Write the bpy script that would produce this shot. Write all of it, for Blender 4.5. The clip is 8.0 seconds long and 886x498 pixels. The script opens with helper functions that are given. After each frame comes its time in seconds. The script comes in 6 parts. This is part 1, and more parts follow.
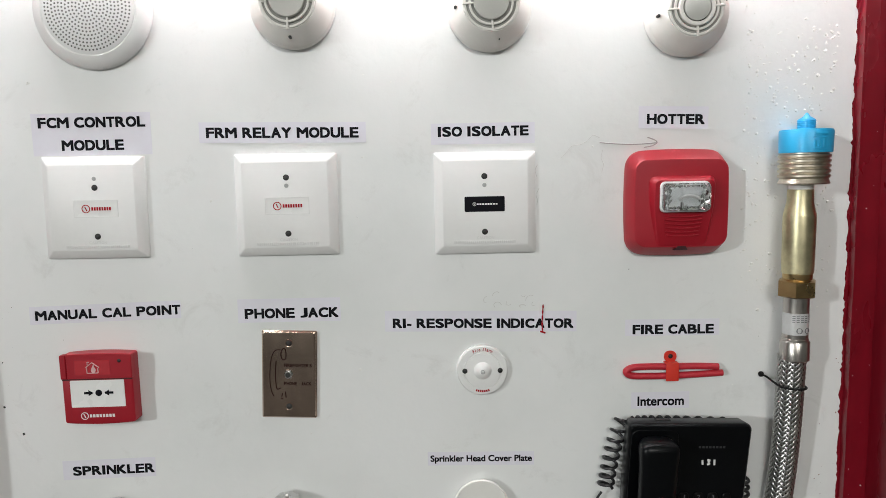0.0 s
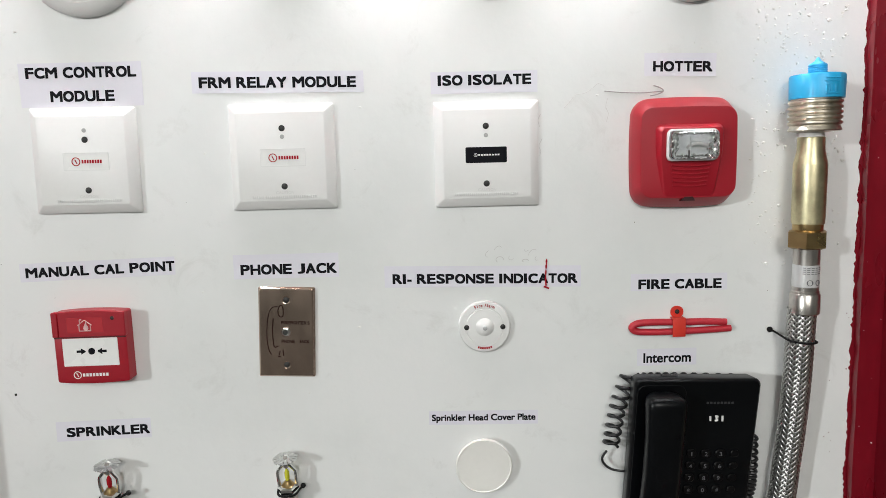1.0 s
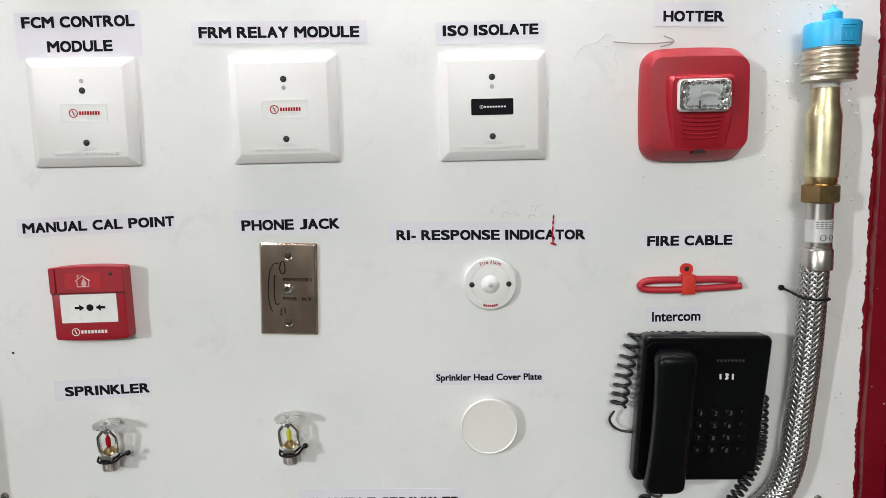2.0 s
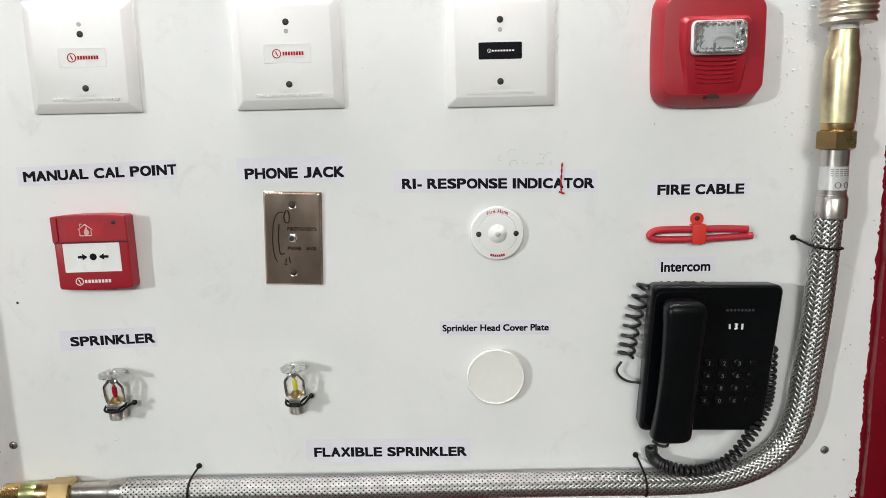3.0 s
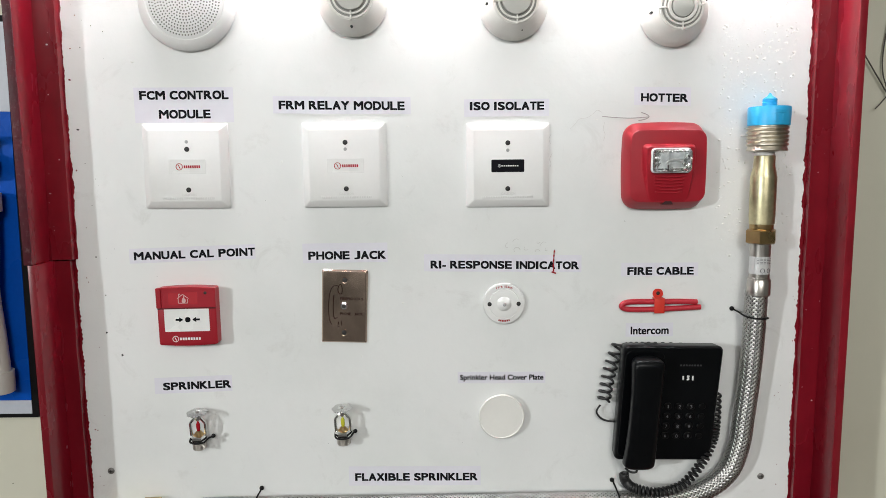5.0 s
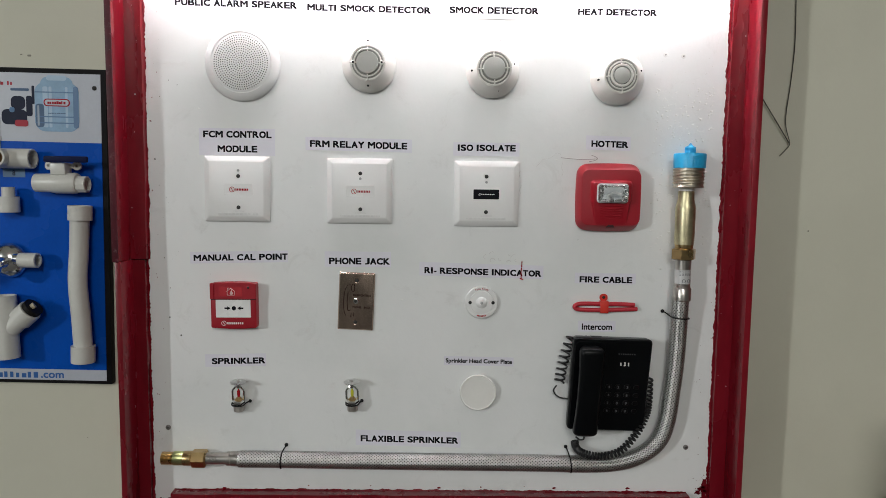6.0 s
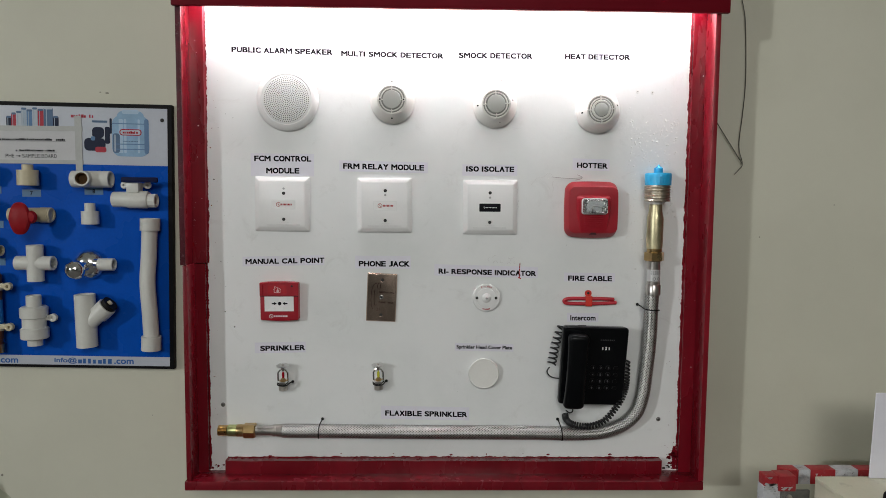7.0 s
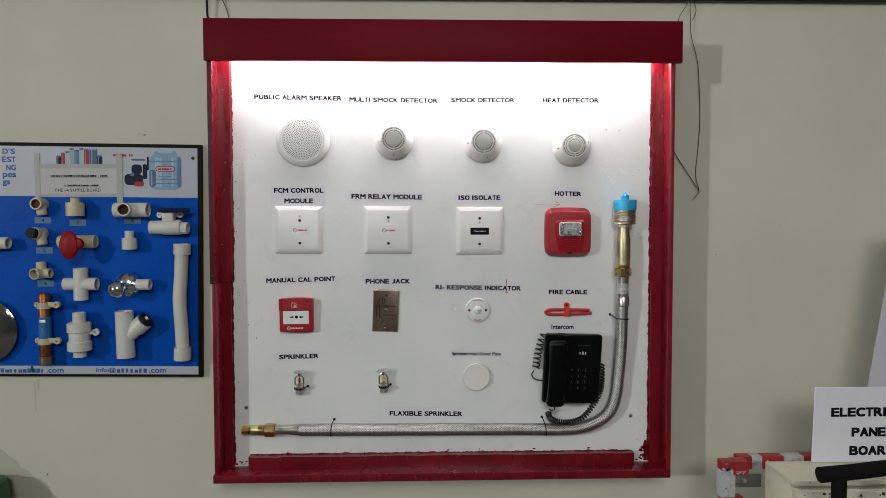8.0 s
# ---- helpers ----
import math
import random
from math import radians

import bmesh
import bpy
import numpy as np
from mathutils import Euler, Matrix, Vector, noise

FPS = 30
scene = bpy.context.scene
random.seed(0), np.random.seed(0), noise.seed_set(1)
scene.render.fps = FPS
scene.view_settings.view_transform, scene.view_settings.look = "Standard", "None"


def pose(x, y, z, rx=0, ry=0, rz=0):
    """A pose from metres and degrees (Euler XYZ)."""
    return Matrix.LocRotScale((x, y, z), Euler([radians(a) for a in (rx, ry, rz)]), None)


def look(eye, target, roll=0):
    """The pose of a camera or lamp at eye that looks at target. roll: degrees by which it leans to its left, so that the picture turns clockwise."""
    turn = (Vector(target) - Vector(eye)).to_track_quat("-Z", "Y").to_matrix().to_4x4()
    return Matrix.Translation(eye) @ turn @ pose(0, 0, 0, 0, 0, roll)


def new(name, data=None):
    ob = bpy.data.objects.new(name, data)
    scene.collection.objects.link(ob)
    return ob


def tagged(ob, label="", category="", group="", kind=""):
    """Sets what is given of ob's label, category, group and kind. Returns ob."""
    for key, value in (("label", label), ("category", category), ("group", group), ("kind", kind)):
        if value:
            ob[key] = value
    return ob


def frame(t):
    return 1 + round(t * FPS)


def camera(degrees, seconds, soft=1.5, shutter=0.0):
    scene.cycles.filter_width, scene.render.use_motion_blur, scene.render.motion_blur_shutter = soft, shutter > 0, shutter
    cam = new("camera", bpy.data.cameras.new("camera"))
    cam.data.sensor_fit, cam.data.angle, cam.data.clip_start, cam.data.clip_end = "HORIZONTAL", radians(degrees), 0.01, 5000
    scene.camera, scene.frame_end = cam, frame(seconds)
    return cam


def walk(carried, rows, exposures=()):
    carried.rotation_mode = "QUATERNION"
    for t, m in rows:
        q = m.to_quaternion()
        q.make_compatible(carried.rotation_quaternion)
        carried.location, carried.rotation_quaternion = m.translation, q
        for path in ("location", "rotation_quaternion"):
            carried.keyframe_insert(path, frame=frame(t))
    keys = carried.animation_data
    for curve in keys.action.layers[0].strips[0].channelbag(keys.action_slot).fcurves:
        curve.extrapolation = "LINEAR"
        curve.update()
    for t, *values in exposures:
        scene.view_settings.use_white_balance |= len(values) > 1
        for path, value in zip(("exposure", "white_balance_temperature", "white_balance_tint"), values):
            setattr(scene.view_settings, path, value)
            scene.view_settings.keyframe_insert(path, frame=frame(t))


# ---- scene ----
cam = camera(65.8, 8.0, soft=0.6)
PATH = [
    (0, (-0.015, -0.865, 1.547), (0.004, 1.123, 1.326), -1.1),
    (0.5, (-0.014, -0.859, 1.526), (0.019, 1.125, 1.276), -0.9),
    (1, (-0.017, -0.848, 1.498), (0.002, 1.137, 1.251), -1.4),
    (1.5, (-0.019, -0.839, 1.473), (-0.002, 1.145, 1.219), -1.2),
    (1.7, (-0.020, -0.839, 1.462), (-0.001, 1.145, 1.210), -1.3),
    (2.8, (-0.026, -0.829, 1.425), (-0.029, 1.143, 1.089), -1.4),
    (3, (-0.025, -0.829, 1.423), (-0.026, 1.14, 1.071), -1.4),
    (3.5, (-0.018, -0.842, 1.424), (-0.018, 1.126, 1.068), -1.5),
    (4, (-0.021, -0.88, 1.452), (-0.037, 1.091, 1.114), -1.4),
    (4.5, (-0.048, -0.959, 1.485), (-0.018, 1.015, 1.165), -0.5),
    (5, (-0.081, -1.056, 1.51), (-0.029, 0.928, 1.266), -0.6),
    (5.2, (-0.072, -1.101, 1.509), (-0.01, 0.884, 1.277), 0.6),
    (6.3, (-0.055, -1.439, 1.53), (-0.042, 0.555, 1.367), 0.7),
    (6.5, (-0.065, -1.489, 1.531), (-0.061, 0.505, 1.379), 0.8),
    (7, (-0.097, -1.617, 1.536), (-0.055, 0.376, 1.379), 0.5),
    (7.5, (-0.109, -1.759, 1.547), (-0.061, 0.236, 1.409), -0.3),
    (8, (-0.108, -1.851, 1.538), (-0.048, 0.147, 1.453), -0.1),
]
walk(cam, [(t, look(eye, target, roll)) for t, eye, target, roll in PATH],
     exposures=[(0, 0.46, 6500, 10.6), (0.5, 0.46, 6500, 11), (1.0, 0.70, 6500, 11), (1.5, 0.71, 6500, 11), (3.0, 0.85, 6500, 11), (4.5, 0.87, 6500, 11), (5.2, 0.59, 6500, 11), (6.3, -0.02, 6500, 11), (7.0, 0.05, 6500, 11), (8.0, 0.05, 6500, 11)])

# ---- world, lamps, exposure ----
world = bpy.data.worlds.new("world")
world.use_nodes = True
scene.world = world
world.node_tree.nodes["Background"].inputs[0].default_value = (0.9, 0.95, 1.0, 1)
world.node_tree.nodes["Background"].inputs[1].default_value = 0.02


def area_lamp(name, eye, target, sx, sy, watts, color):
    data = bpy.data.lights.new(name, "AREA")
    data.shape, data.size, data.size_y, data.energy, data.color = "RECTANGLE", sx, sy, watts, color
    ob = new(name, data)
    ob.matrix_world = look(eye, target)
    return ob


# Key follows the cast shadows; fill and back are added, unseen soft lamps.
ROOM_KEY = (-7.9, -7.3, 3.35)
ROOM_FILL = (-0.2, -4.3, 3.4)
ROOM_BACK = (0.6, -5.4, 3.4)
area_lamp("unseen_room_light", ROOM_KEY, (-0.4, -6.3, 2.9), 0.45, 0.45, 325, (0.945, 0.985, 0.975))
area_lamp("unseen_room_light", ROOM_FILL, (0.9, -0.2, 1.1), 1.3, 1.3, 51, (1.0, 0.99, 0.945))
area_lamp("unseen_room_light", ROOM_BACK, (0.8, -0.2, 1.1), 1.3, 1.3, 51, (1.0, 0.99, 0.945))
TUBE_GLOW = 51.0

# ---- materials ----


def nodes_of(name):
    m = bpy.data.materials.new(name)
    m.use_nodes = True
    nt = m.node_tree
    return m, nt, nt.nodes["Principled BSDF"]


def node(nt, kind, **values):
    n = nt.nodes.new(kind)
    for key, value in values.items():
        n.inputs[key].default_value = value
    return n


def noise_at(nt, coord, scale, detail=4.0, rough=0.55, distort=0.0):
    n = node(nt, "ShaderNodeTexNoise", Scale=scale, Detail=detail, Roughness=rough, Distortion=distort)
    nt.links.new(coord, n.inputs["Vector"])
    return n.outputs["Fac"]


def ramp(nt, fac, stops):
    r = nt.nodes.new("ShaderNodeValToRGB")
    nt.links.new(fac, r.inputs["Fac"])
    els = r.color_ramp.elements
    while len(els) < len(stops):
        els.new(0.5)
    for e, (p, c) in zip(els, stops):
        e.position, e.color = p, (*c, 1) if len(c) == 3 else c
    return r.outputs["Color"]


def mix(nt, fac, a, b):
    m = nt.nodes.new("ShaderNodeMix")
    m.data_type = "RGBA"
    for sock, v in ((m.inputs["Factor"], fac), (m.inputs["A"], a), (m.inputs["B"], b)):
        if isinstance(v, (int, float)):
            sock.default_value = v
        elif isinstance(v, tuple):
            sock.default_value = (*v, 1)
        else:
            nt.links.new(v, sock)
    return m.outputs["Result"]


def surface(name, col, rough=0.5, metal=0.0, vary=0.08, scale=9.0, grain=160.0, bump=0.08, dirt=None, dirt_amount=0.5,
            dirt_scale=25.0, random=0.0, coat=0.0, depth=0.001, stretch=(1, 1, 1), specular=0.5):
    """A painted, plastic or metal surface: cloudy colour, fine grain, bump and a second colour of dirt."""
    m, nt, p = nodes_of(name)
    tc = nt.nodes.new("ShaderNodeTexCoord")
    mp = node(nt, "ShaderNodeMapping", Scale=stretch)
    nt.links.new(tc.outputs["Object"], mp.inputs["Vector"])
    co = mp.outputs["Vector"]
    big, fine = noise_at(nt, co, scale), noise_at(nt, co, grain, 3.0)
    lo, hi = tuple(c * (1 - vary) for c in col), tuple(min(1, c * (1 + vary)) for c in col)
    c = ramp(nt, big, [(0.3, lo), (0.7, hi)])
    c = mix(nt, ramp(nt, fine, [(0.35, (0, 0, 0)), (0.75, (0.35, 0.35, 0.35))]), c, tuple(x * (1 - vary) for x in lo))
    if dirt:
        d = ramp(nt, noise_at(nt, co, dirt_scale, 6.0, 0.7), [(0.68 - 0.2 * dirt_amount, (0, 0, 0)), (0.78, (dirt_amount,) * 3)])
        c = mix(nt, d, c, dirt)
    if random:
        info = nt.nodes.new("ShaderNodeObjectInfo")
        c = mix(nt, ramp(nt, info.outputs["Random"], [(0, (0, 0, 0)), (1, (random,) * 3)]), c, tuple(0.6 * x for x in col))
    nt.links.new(c, p.inputs["Base Color"])
    r = ramp(nt, big, [(0.2, (max(0.03, rough - 0.07),) * 3), (0.8, (min(1, rough + 0.07),) * 3)])
    nt.links.new(r, p.inputs["Roughness"])
    p.inputs["Metallic"].default_value = metal
    p.inputs["Coat Weight"].default_value = coat
    p.inputs["Specular IOR Level"].default_value = specular
    if bump:
        b = node(nt, "ShaderNodeBump", Strength=bump, Distance=depth)
        nt.links.new(fine, b.inputs["Height"])
        nt.links.new(b.outputs["Normal"], p.inputs["Normal"])
    return m


def board_paint():
    """White enamel rolled on ply: brush ripples, grey smears, small dark specks."""
    m, nt, p = nodes_of("white board paint")
    co = nt.nodes.new("ShaderNodeTexCoord").outputs["Object"]
    cloud = noise_at(nt, co, 3.0, 6.0, 0.6)
    c = ramp(nt, cloud, [(0.3, (0.70, 0.72, 0.71)), (0.55, (0.78, 0.79, 0.785)), (0.75, (0.80, 0.805, 0.805))])
    smear = noise_at(nt, co, 14.0, 8.0, 0.75, 0.6)
    c = mix(nt, ramp(nt, smear, [(0.57, (0, 0, 0)), (0.74, (0.42, 0.42, 0.42))]), c, (0.57, 0.57, 0.55))
    v = node(nt, "ShaderNodeTexVoronoi", Scale=16.0)
    nt.links.new(co, v.inputs["Vector"])
    keep = noise_at(nt, co, 5.0, 2.0)
    dots = ramp(nt, v.outputs["Distance"], [(0.015, (1, 1, 1)), (0.032, (0, 0, 0))])
    some = ramp(nt, keep, [(0.56, (0, 0, 0)), (0.60, (0.8, 0.8, 0.8))])
    mul = nt.nodes.new("ShaderNodeMath")
    mul.operation = "MULTIPLY"
    nt.links.new(dots, mul.inputs[0])
    nt.links.new(some, mul.inputs[1])
    c = mix(nt, mul.outputs[0], c, (0.10, 0.09, 0.08))
    nt.links.new(c, p.inputs["Base Color"])
    nt.links.new(ramp(nt, cloud, [(0.3, (0.30,) * 3), (0.7, (0.42,) * 3)]), p.inputs["Roughness"])
    b = node(nt, "ShaderNodeBump", Strength=0.25, Distance=0.002)
    nt.links.new(noise_at(nt, co, 45.0, 5.0), b.inputs["Height"])
    nt.links.new(b.outputs["Normal"], p.inputs["Normal"])
    return m


def wall_paint(name, a, b_, c_):
    m, nt, p = nodes_of(name)
    co = nt.nodes.new("ShaderNodeTexCoord").outputs["Object"]
    cloud = noise_at(nt, co, 1.6, 6.0, 0.6)
    c = ramp(nt, cloud, [(0.3, a), (0.6, b_)])
    spot = noise_at(nt, co, 9.0, 8.0, 0.8)
    c = mix(nt, ramp(nt, spot, [(0.66, (0, 0, 0)), (0.80, (0.6, 0.6, 0.6))]), c, c_)
    nt.links.new(c, p.inputs["Base Color"])
    p.inputs["Roughness"].default_value = 0.62
    b = node(nt, "ShaderNodeBump", Strength=0.22, Distance=0.004)
    nt.links.new(noise_at(nt, co, 28.0, 7.0), b.inputs["Height"])
    nt.links.new(b.outputs["Normal"], p.inputs["Normal"])
    return m


def glowing(name, col, strength):
    m, nt, p = nodes_of(name)
    p.inputs["Base Color"].default_value = (*col, 1)
    p.inputs["Emission Color"].default_value = (*col, 1)
    p.inputs["Emission Strength"].default_value = strength
    return m


def glass(name, col, rough=0.05, ior=1.45):
    m, nt, p = nodes_of(name)
    p.inputs["Base Color"].default_value = (*col, 1)
    p.inputs["Transmission Weight"].default_value = 1.0
    p.inputs["Roughness"].default_value = rough
    p.inputs["IOR"].default_value = ior
    return m


BOARD = board_paint()
WALL = wall_paint("cream wall paint", (0.55, 0.54, 0.44), (0.61, 0.60, 0.495), (0.45, 0.43, 0.34))
# Dark tone for walls out of view, to deepen reflections and cut bounce.
WALL_UNSEEN = wall_paint("darkened unseen wall", (0.15, 0.16, 0.145), (0.20, 0.21, 0.19), (0.12, 0.12, 0.11))
CEIL = wall_paint("ceiling paint", (0.66, 0.66, 0.63), (0.72, 0.72, 0.69), (0.6, 0.6, 0.57))
FLOOR = surface("grey floor", (0.15, 0.145, 0.14), 0.8, specular=0.12, vary=0.15, scale=2.0, dirt=(0.2, 0.19, 0.17))
RED = surface("red enamel", (0.168, 0.0038, 0.011), 0.27, vary=0.20, scale=14, grain=70, bump=0.16, depth=0.002, dirt=(0.085, 0.003, 0.007),
              dirt_amount=0.45, stretch=(1, 1, 0.35), specular=0.5)
RED_EDGE = surface("dirty maroon edge", (0.085, 0.006, 0.015), 0.5, vary=0.35, scale=30, grain=120, bump=0.4, depth=0.002, dirt=(0.30, 0.20, 0.21),
                   dirt_amount=0.55, dirt_scale=110, specular=0.3)
# Brighter than RED: the edge's sheen is put into the colour, with some wear.
RED_LIP_LIT = surface("worn red lip with sheen", (0.24, 0.006, 0.016), 0.38, vary=0.25, scale=22, grain=90, bump=0.3, depth=0.002, dirt=(0.09, 0.006, 0.012),
                  dirt_amount=0.5, dirt_scale=35, stretch=(1, 1, 0.4), specular=0.4)
# The same red enamel, darkened for the fascia that only room light reaches.
RED_SHADED = surface("shaded red enamel", (0.135, 0.005, 0.011), 0.42, vary=0.16, scale=8, grain=60, bump=0.05, depth=0.002, dirt=(0.09, 0.004, 0.008),
                   dirt_amount=0.3, stretch=(0.35, 1, 1), specular=0.05)
PAPER = surface("printed paper", (0.745, 0.735, 0.80), 0.7, vary=0.03, scale=20, bump=0.03)
INK = surface("black ink", (0.008, 0.008, 0.011), 0.7, vary=0.2, bump=0, specular=0.08)
INK_RED = surface("red ink", (0.36, 0.010, 0.02), 0.65, vary=0.1, bump=0, specular=0.15)
WHITE_PL = surface("white plastic", (0.755, 0.755, 0.745), 0.52, specular=0.2, vary=0.02, bump=0.03)
OFFWHITE = surface("ivory plastic", (0.745, 0.73, 0.69), 0.42, vary=0.03, bump=0.05, dirt=(0.55, 0.52, 0.47), dirt_amount=0.2)
GREYFACE = surface("grey mesh face", (0.50, 0.50, 0.47), 0.6, vary=0.05, grain=900, bump=0.3)
DARK = surface("dark hole", (0.02, 0.02, 0.02), 0.6, vary=0.2, bump=0)
SCREW = surface("blackened screw", (0.035, 0.034, 0.033), 0.5, 0.6, vary=0.3, bump=0.1)
RED_PL = surface("red plastic", (0.335, 0.006, 0.017), 0.42, specular=0.5, vary=0.06, bump=0.08, grain=500)
BLACK_PL = surface("black plastic", (0.0025, 0.003, 0.0038), 0.32, vary=0.3, grain=420, bump=0.12, dirt=(0.03, 0.03, 0.03), dirt_amount=0.15, dirt_scale=40, specular=0.17)
# Brown tint and broad cloudiness stand for the room's reflection in the plate.
STEEL = surface("brushed steel", (0.50, 0.385, 0.315), 0.24, 1.0, vary=0.24, scale=22, grain=400, bump=0.04, stretch=(1.2, 1, 0.6))
CHROME = surface("chrome", (0.80, 0.80, 0.79), 0.10, 1.0, vary=0.06, bump=0.02)
BRAID = surface("steel braid", (0.52, 0.515, 0.505), 0.33, 1.0, vary=0.18, scale=60, bump=0.03)
# Near-black tone stands for the shade in the gaps of the weave.
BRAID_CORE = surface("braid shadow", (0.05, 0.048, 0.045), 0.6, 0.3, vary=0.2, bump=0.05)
PIPE = surface("plain steel", (0.52, 0.49, 0.46), 0.31, 1.0, vary=0.12, scale=40, bump=0.03)
BRASS = surface("yellow brass", (0.54, 0.38, 0.18), 0.30, 1.0, vary=0.16, scale=40, bump=0.05, dirt=(0.3, 0.2, 0.08), dirt_amount=0.4)
ZINC = surface("yellow zinc plate", (0.60, 0.545, 0.35), 0.42, 1.0, vary=0.25, scale=30, bump=0.03, dirt=(0.45, 0.55, 0.30), dirt_amount=0.6, dirt_scale=22)
ZINC_GREY = surface("iridescent zinc thread", (0.60, 0.55, 0.46), 0.40, 1.0, vary=0.3, scale=30, bump=0.03, dirt=(0.5, 0.3, 0.28), dirt_amount=0.6, dirt_scale=30)
BLUE_PL = surface("blue plastic", (0.014, 0.36, 0.66), 0.4, vary=0.05, bump=0.05)
LENS = glass("clear lens", (0.95, 0.97, 0.98), 0.06)
CLOTH_WHITE = surface("white nylon", (0.78, 0.77, 0.74), 0.45, vary=0.03)
RUBBER = surface("black nylon", (0.008, 0.008, 0.008), 0.5, vary=0.2, bump=0.05, specular=0.15)

# ---- mesh helpers ----


def linked(name, bm, material, parent=None, label="", smooth=True, sharp=35):
    me = bpy.data.meshes.new(name)
    bm.normal_update()
    bm.to_mesh(me)
    bm.free()
    me.materials.append(material)
    if smooth:
        me.shade_smooth()
        me.set_sharp_from_angle(angle=radians(sharp))
    ob = new(name, me)
    if parent:
        ob.parent = parent
    return tagged(ob, label)


def part(name, bm, material, parent, label="", smooth=True):
    return linked(name, bm, material, parent, label, smooth)


def thing(name, m, label, category, group=""):
    ob = new(name)
    ob.empty_display_size = 0.02
    ob.matrix_world = m
    return tagged(ob, label, category, group)


def structure(name, bm, material, label, category, parent=None):
    return tagged(linked(name, bm, material, parent, label, sharp=30), "", category, "", "structure")


def box(x0, x1, y0, y1, z0, z1, bevel=0.0, seg=2, bm=None):
    bm2 = bmesh.new()
    bmesh.ops.create_cube(bm2, size=1)
    for v in bm2.verts:
        v.co = ((x0 + x1) / 2 + v.co.x * (x1 - x0), (y0 + y1) / 2 + v.co.y * (y1 - y0), (z0 + z1) / 2 + v.co.z * (z1 - z0))
    if bevel:
        bmesh.ops.bevel(bm2, geom=bm2.edges[:], offset=bevel, segments=seg, profile=0.6, affect="EDGES")
    return joined(bm, bm2)


def joined(bm, bm2):
    """Adds bm2 to bm (or returns it alone)."""
    if bm is None:
        return bm2
    me = bpy.data.meshes.new("join")
    bm2.to_mesh(me)
    bm2.free()
    bm.from_mesh(me)
    bpy.data.meshes.remove(me)
    return bm


def rings(loops, closed_ends=(True, True), bm=None):
    """Skins rows of points, each row a closed ring."""
    bm2 = bmesh.new()
    vs = [[bm2.verts.new(p) for p in loop] for loop in loops]
    n = len(vs[0])
    for a, b in zip(vs, vs[1:]):
        for i in range(n):
            j = (i + 1) % n
            bm2.faces.new((a[i], a[j], b[j], b[i]))
    if closed_ends[0]:
        bm2.faces.new(vs[0][::-1])
    if closed_ends[1]:
        bm2.faces.new(vs[-1])
    bmesh.ops.recalc_face_normals(bm2, faces=bm2.faces)
    return joined(bm, bm2)


def lathe(profile, seg=48, axis="y", at=(0, 0, 0), bm=None, squash=1.0):
    """Turns a profile of (radius, height). axis y: height grows towards the room; axis z: upwards; axis x: to +x."""
    loops = []
    for r, h in profile:
        row = []
        for i in range(seg):
            a = 2 * math.pi * i / seg
            c, s = r * math.cos(a), r * math.sin(a)
            p = {"y": (c, -h, s), "z": (c, s * squash, h), "x": (h, c, s)}[axis]
            row.append((p[0] + at[0], p[1] + at[1], p[2] + at[2]))
        loops.append(row)
    return rings(loops, bm=bm)


def outline(w, h, r, n=6, cx=0.0, cz=0.0, bow=0.0):
    """A rounded rectangle in x and z; bow swells its sides."""
    pts = []
    for sx, sz, a0 in ((1, 1, 0), (-1, 1, 90), (-1, -1, 180), (1, -1, 270)):
        for i in range(n + 1):
            a = radians(a0 + 90 * i / n)
            pts.append((sx * (w / 2 - r) + r * math.cos(a), sz * (h / 2 - r) + r * math.sin(a)))
    out = []
    for i, (x, z) in enumerate(pts):
        out.append((cx + x, cz + z))
        nx, nz = pts[(i + 1) % len(pts)]
        if bow and i % (n + 1) == n:
            for k in range(1, 8):
                f = k / 8
                px, pz = x + (nx - x) * f, z + (nz - z) * f
                s = bow * 4 * f * (1 - f)
                d = (px / (w / 2), 0) if abs(nx - x) < abs(nz - z) else (0, pz / (h / 2))
                out.append((cx + px + s * d[0], cz + pz + s * d[1]))
    return out


def layered(layers, bm=None):
    """Skins outlines at depths towards the room: layers of (outline, depth)."""
    return rings([[(x, -d, z) for x, z in o] for o, d in layers], bm=bm)


def sweep(points, radius, seg=12, bm=None, ends=True):
    """A round bar along points; radius is a number or one for each point."""
    pts = [Vector(p) for p in points]
    rad = radius if isinstance(radius, (list, tuple)) else [radius] * len(pts)
    t0 = (pts[1] - pts[0]).normalized()
    up = Vector((0, 0, 1)) if abs(t0.z) < 0.9 else Vector((1, 0, 0))
    side = t0.cross(up).normalized()
    loops = []
    for i, p in enumerate(pts):
        t = (pts[min(i + 1, len(pts) - 1)] - pts[max(i - 1, 0)]).normalized()
        side = (side - t * side.dot(t)).normalized()
        other = t.cross(side)
        loops.append([p + rad[i] * (math.cos(2 * math.pi * k / seg) * side + math.sin(2 * math.pi * k / seg) * other) for k in range(seg)])
    return rings(loops, (ends, ends), bm=bm)


def spline(points, n=10):
    """Catmull-Rom through points."""
    pts = [Vector(p) for p in points]
    pts = [2 * pts[0] - pts[1], *pts, 2 * pts[-1] - pts[-2]]
    out = []
    for a, b, c, d in zip(pts, pts[1:], pts[2:], pts[3:]):
        for k in range(n):
            t = k / n
            out.append(0.5 * (2 * b + (c - a) * t + (2 * a - 5 * b + 4 * c - d) * t * t + (3 * b - a - 3 * c + d) * t ** 3))
    out.append(pts[-2])
    return out


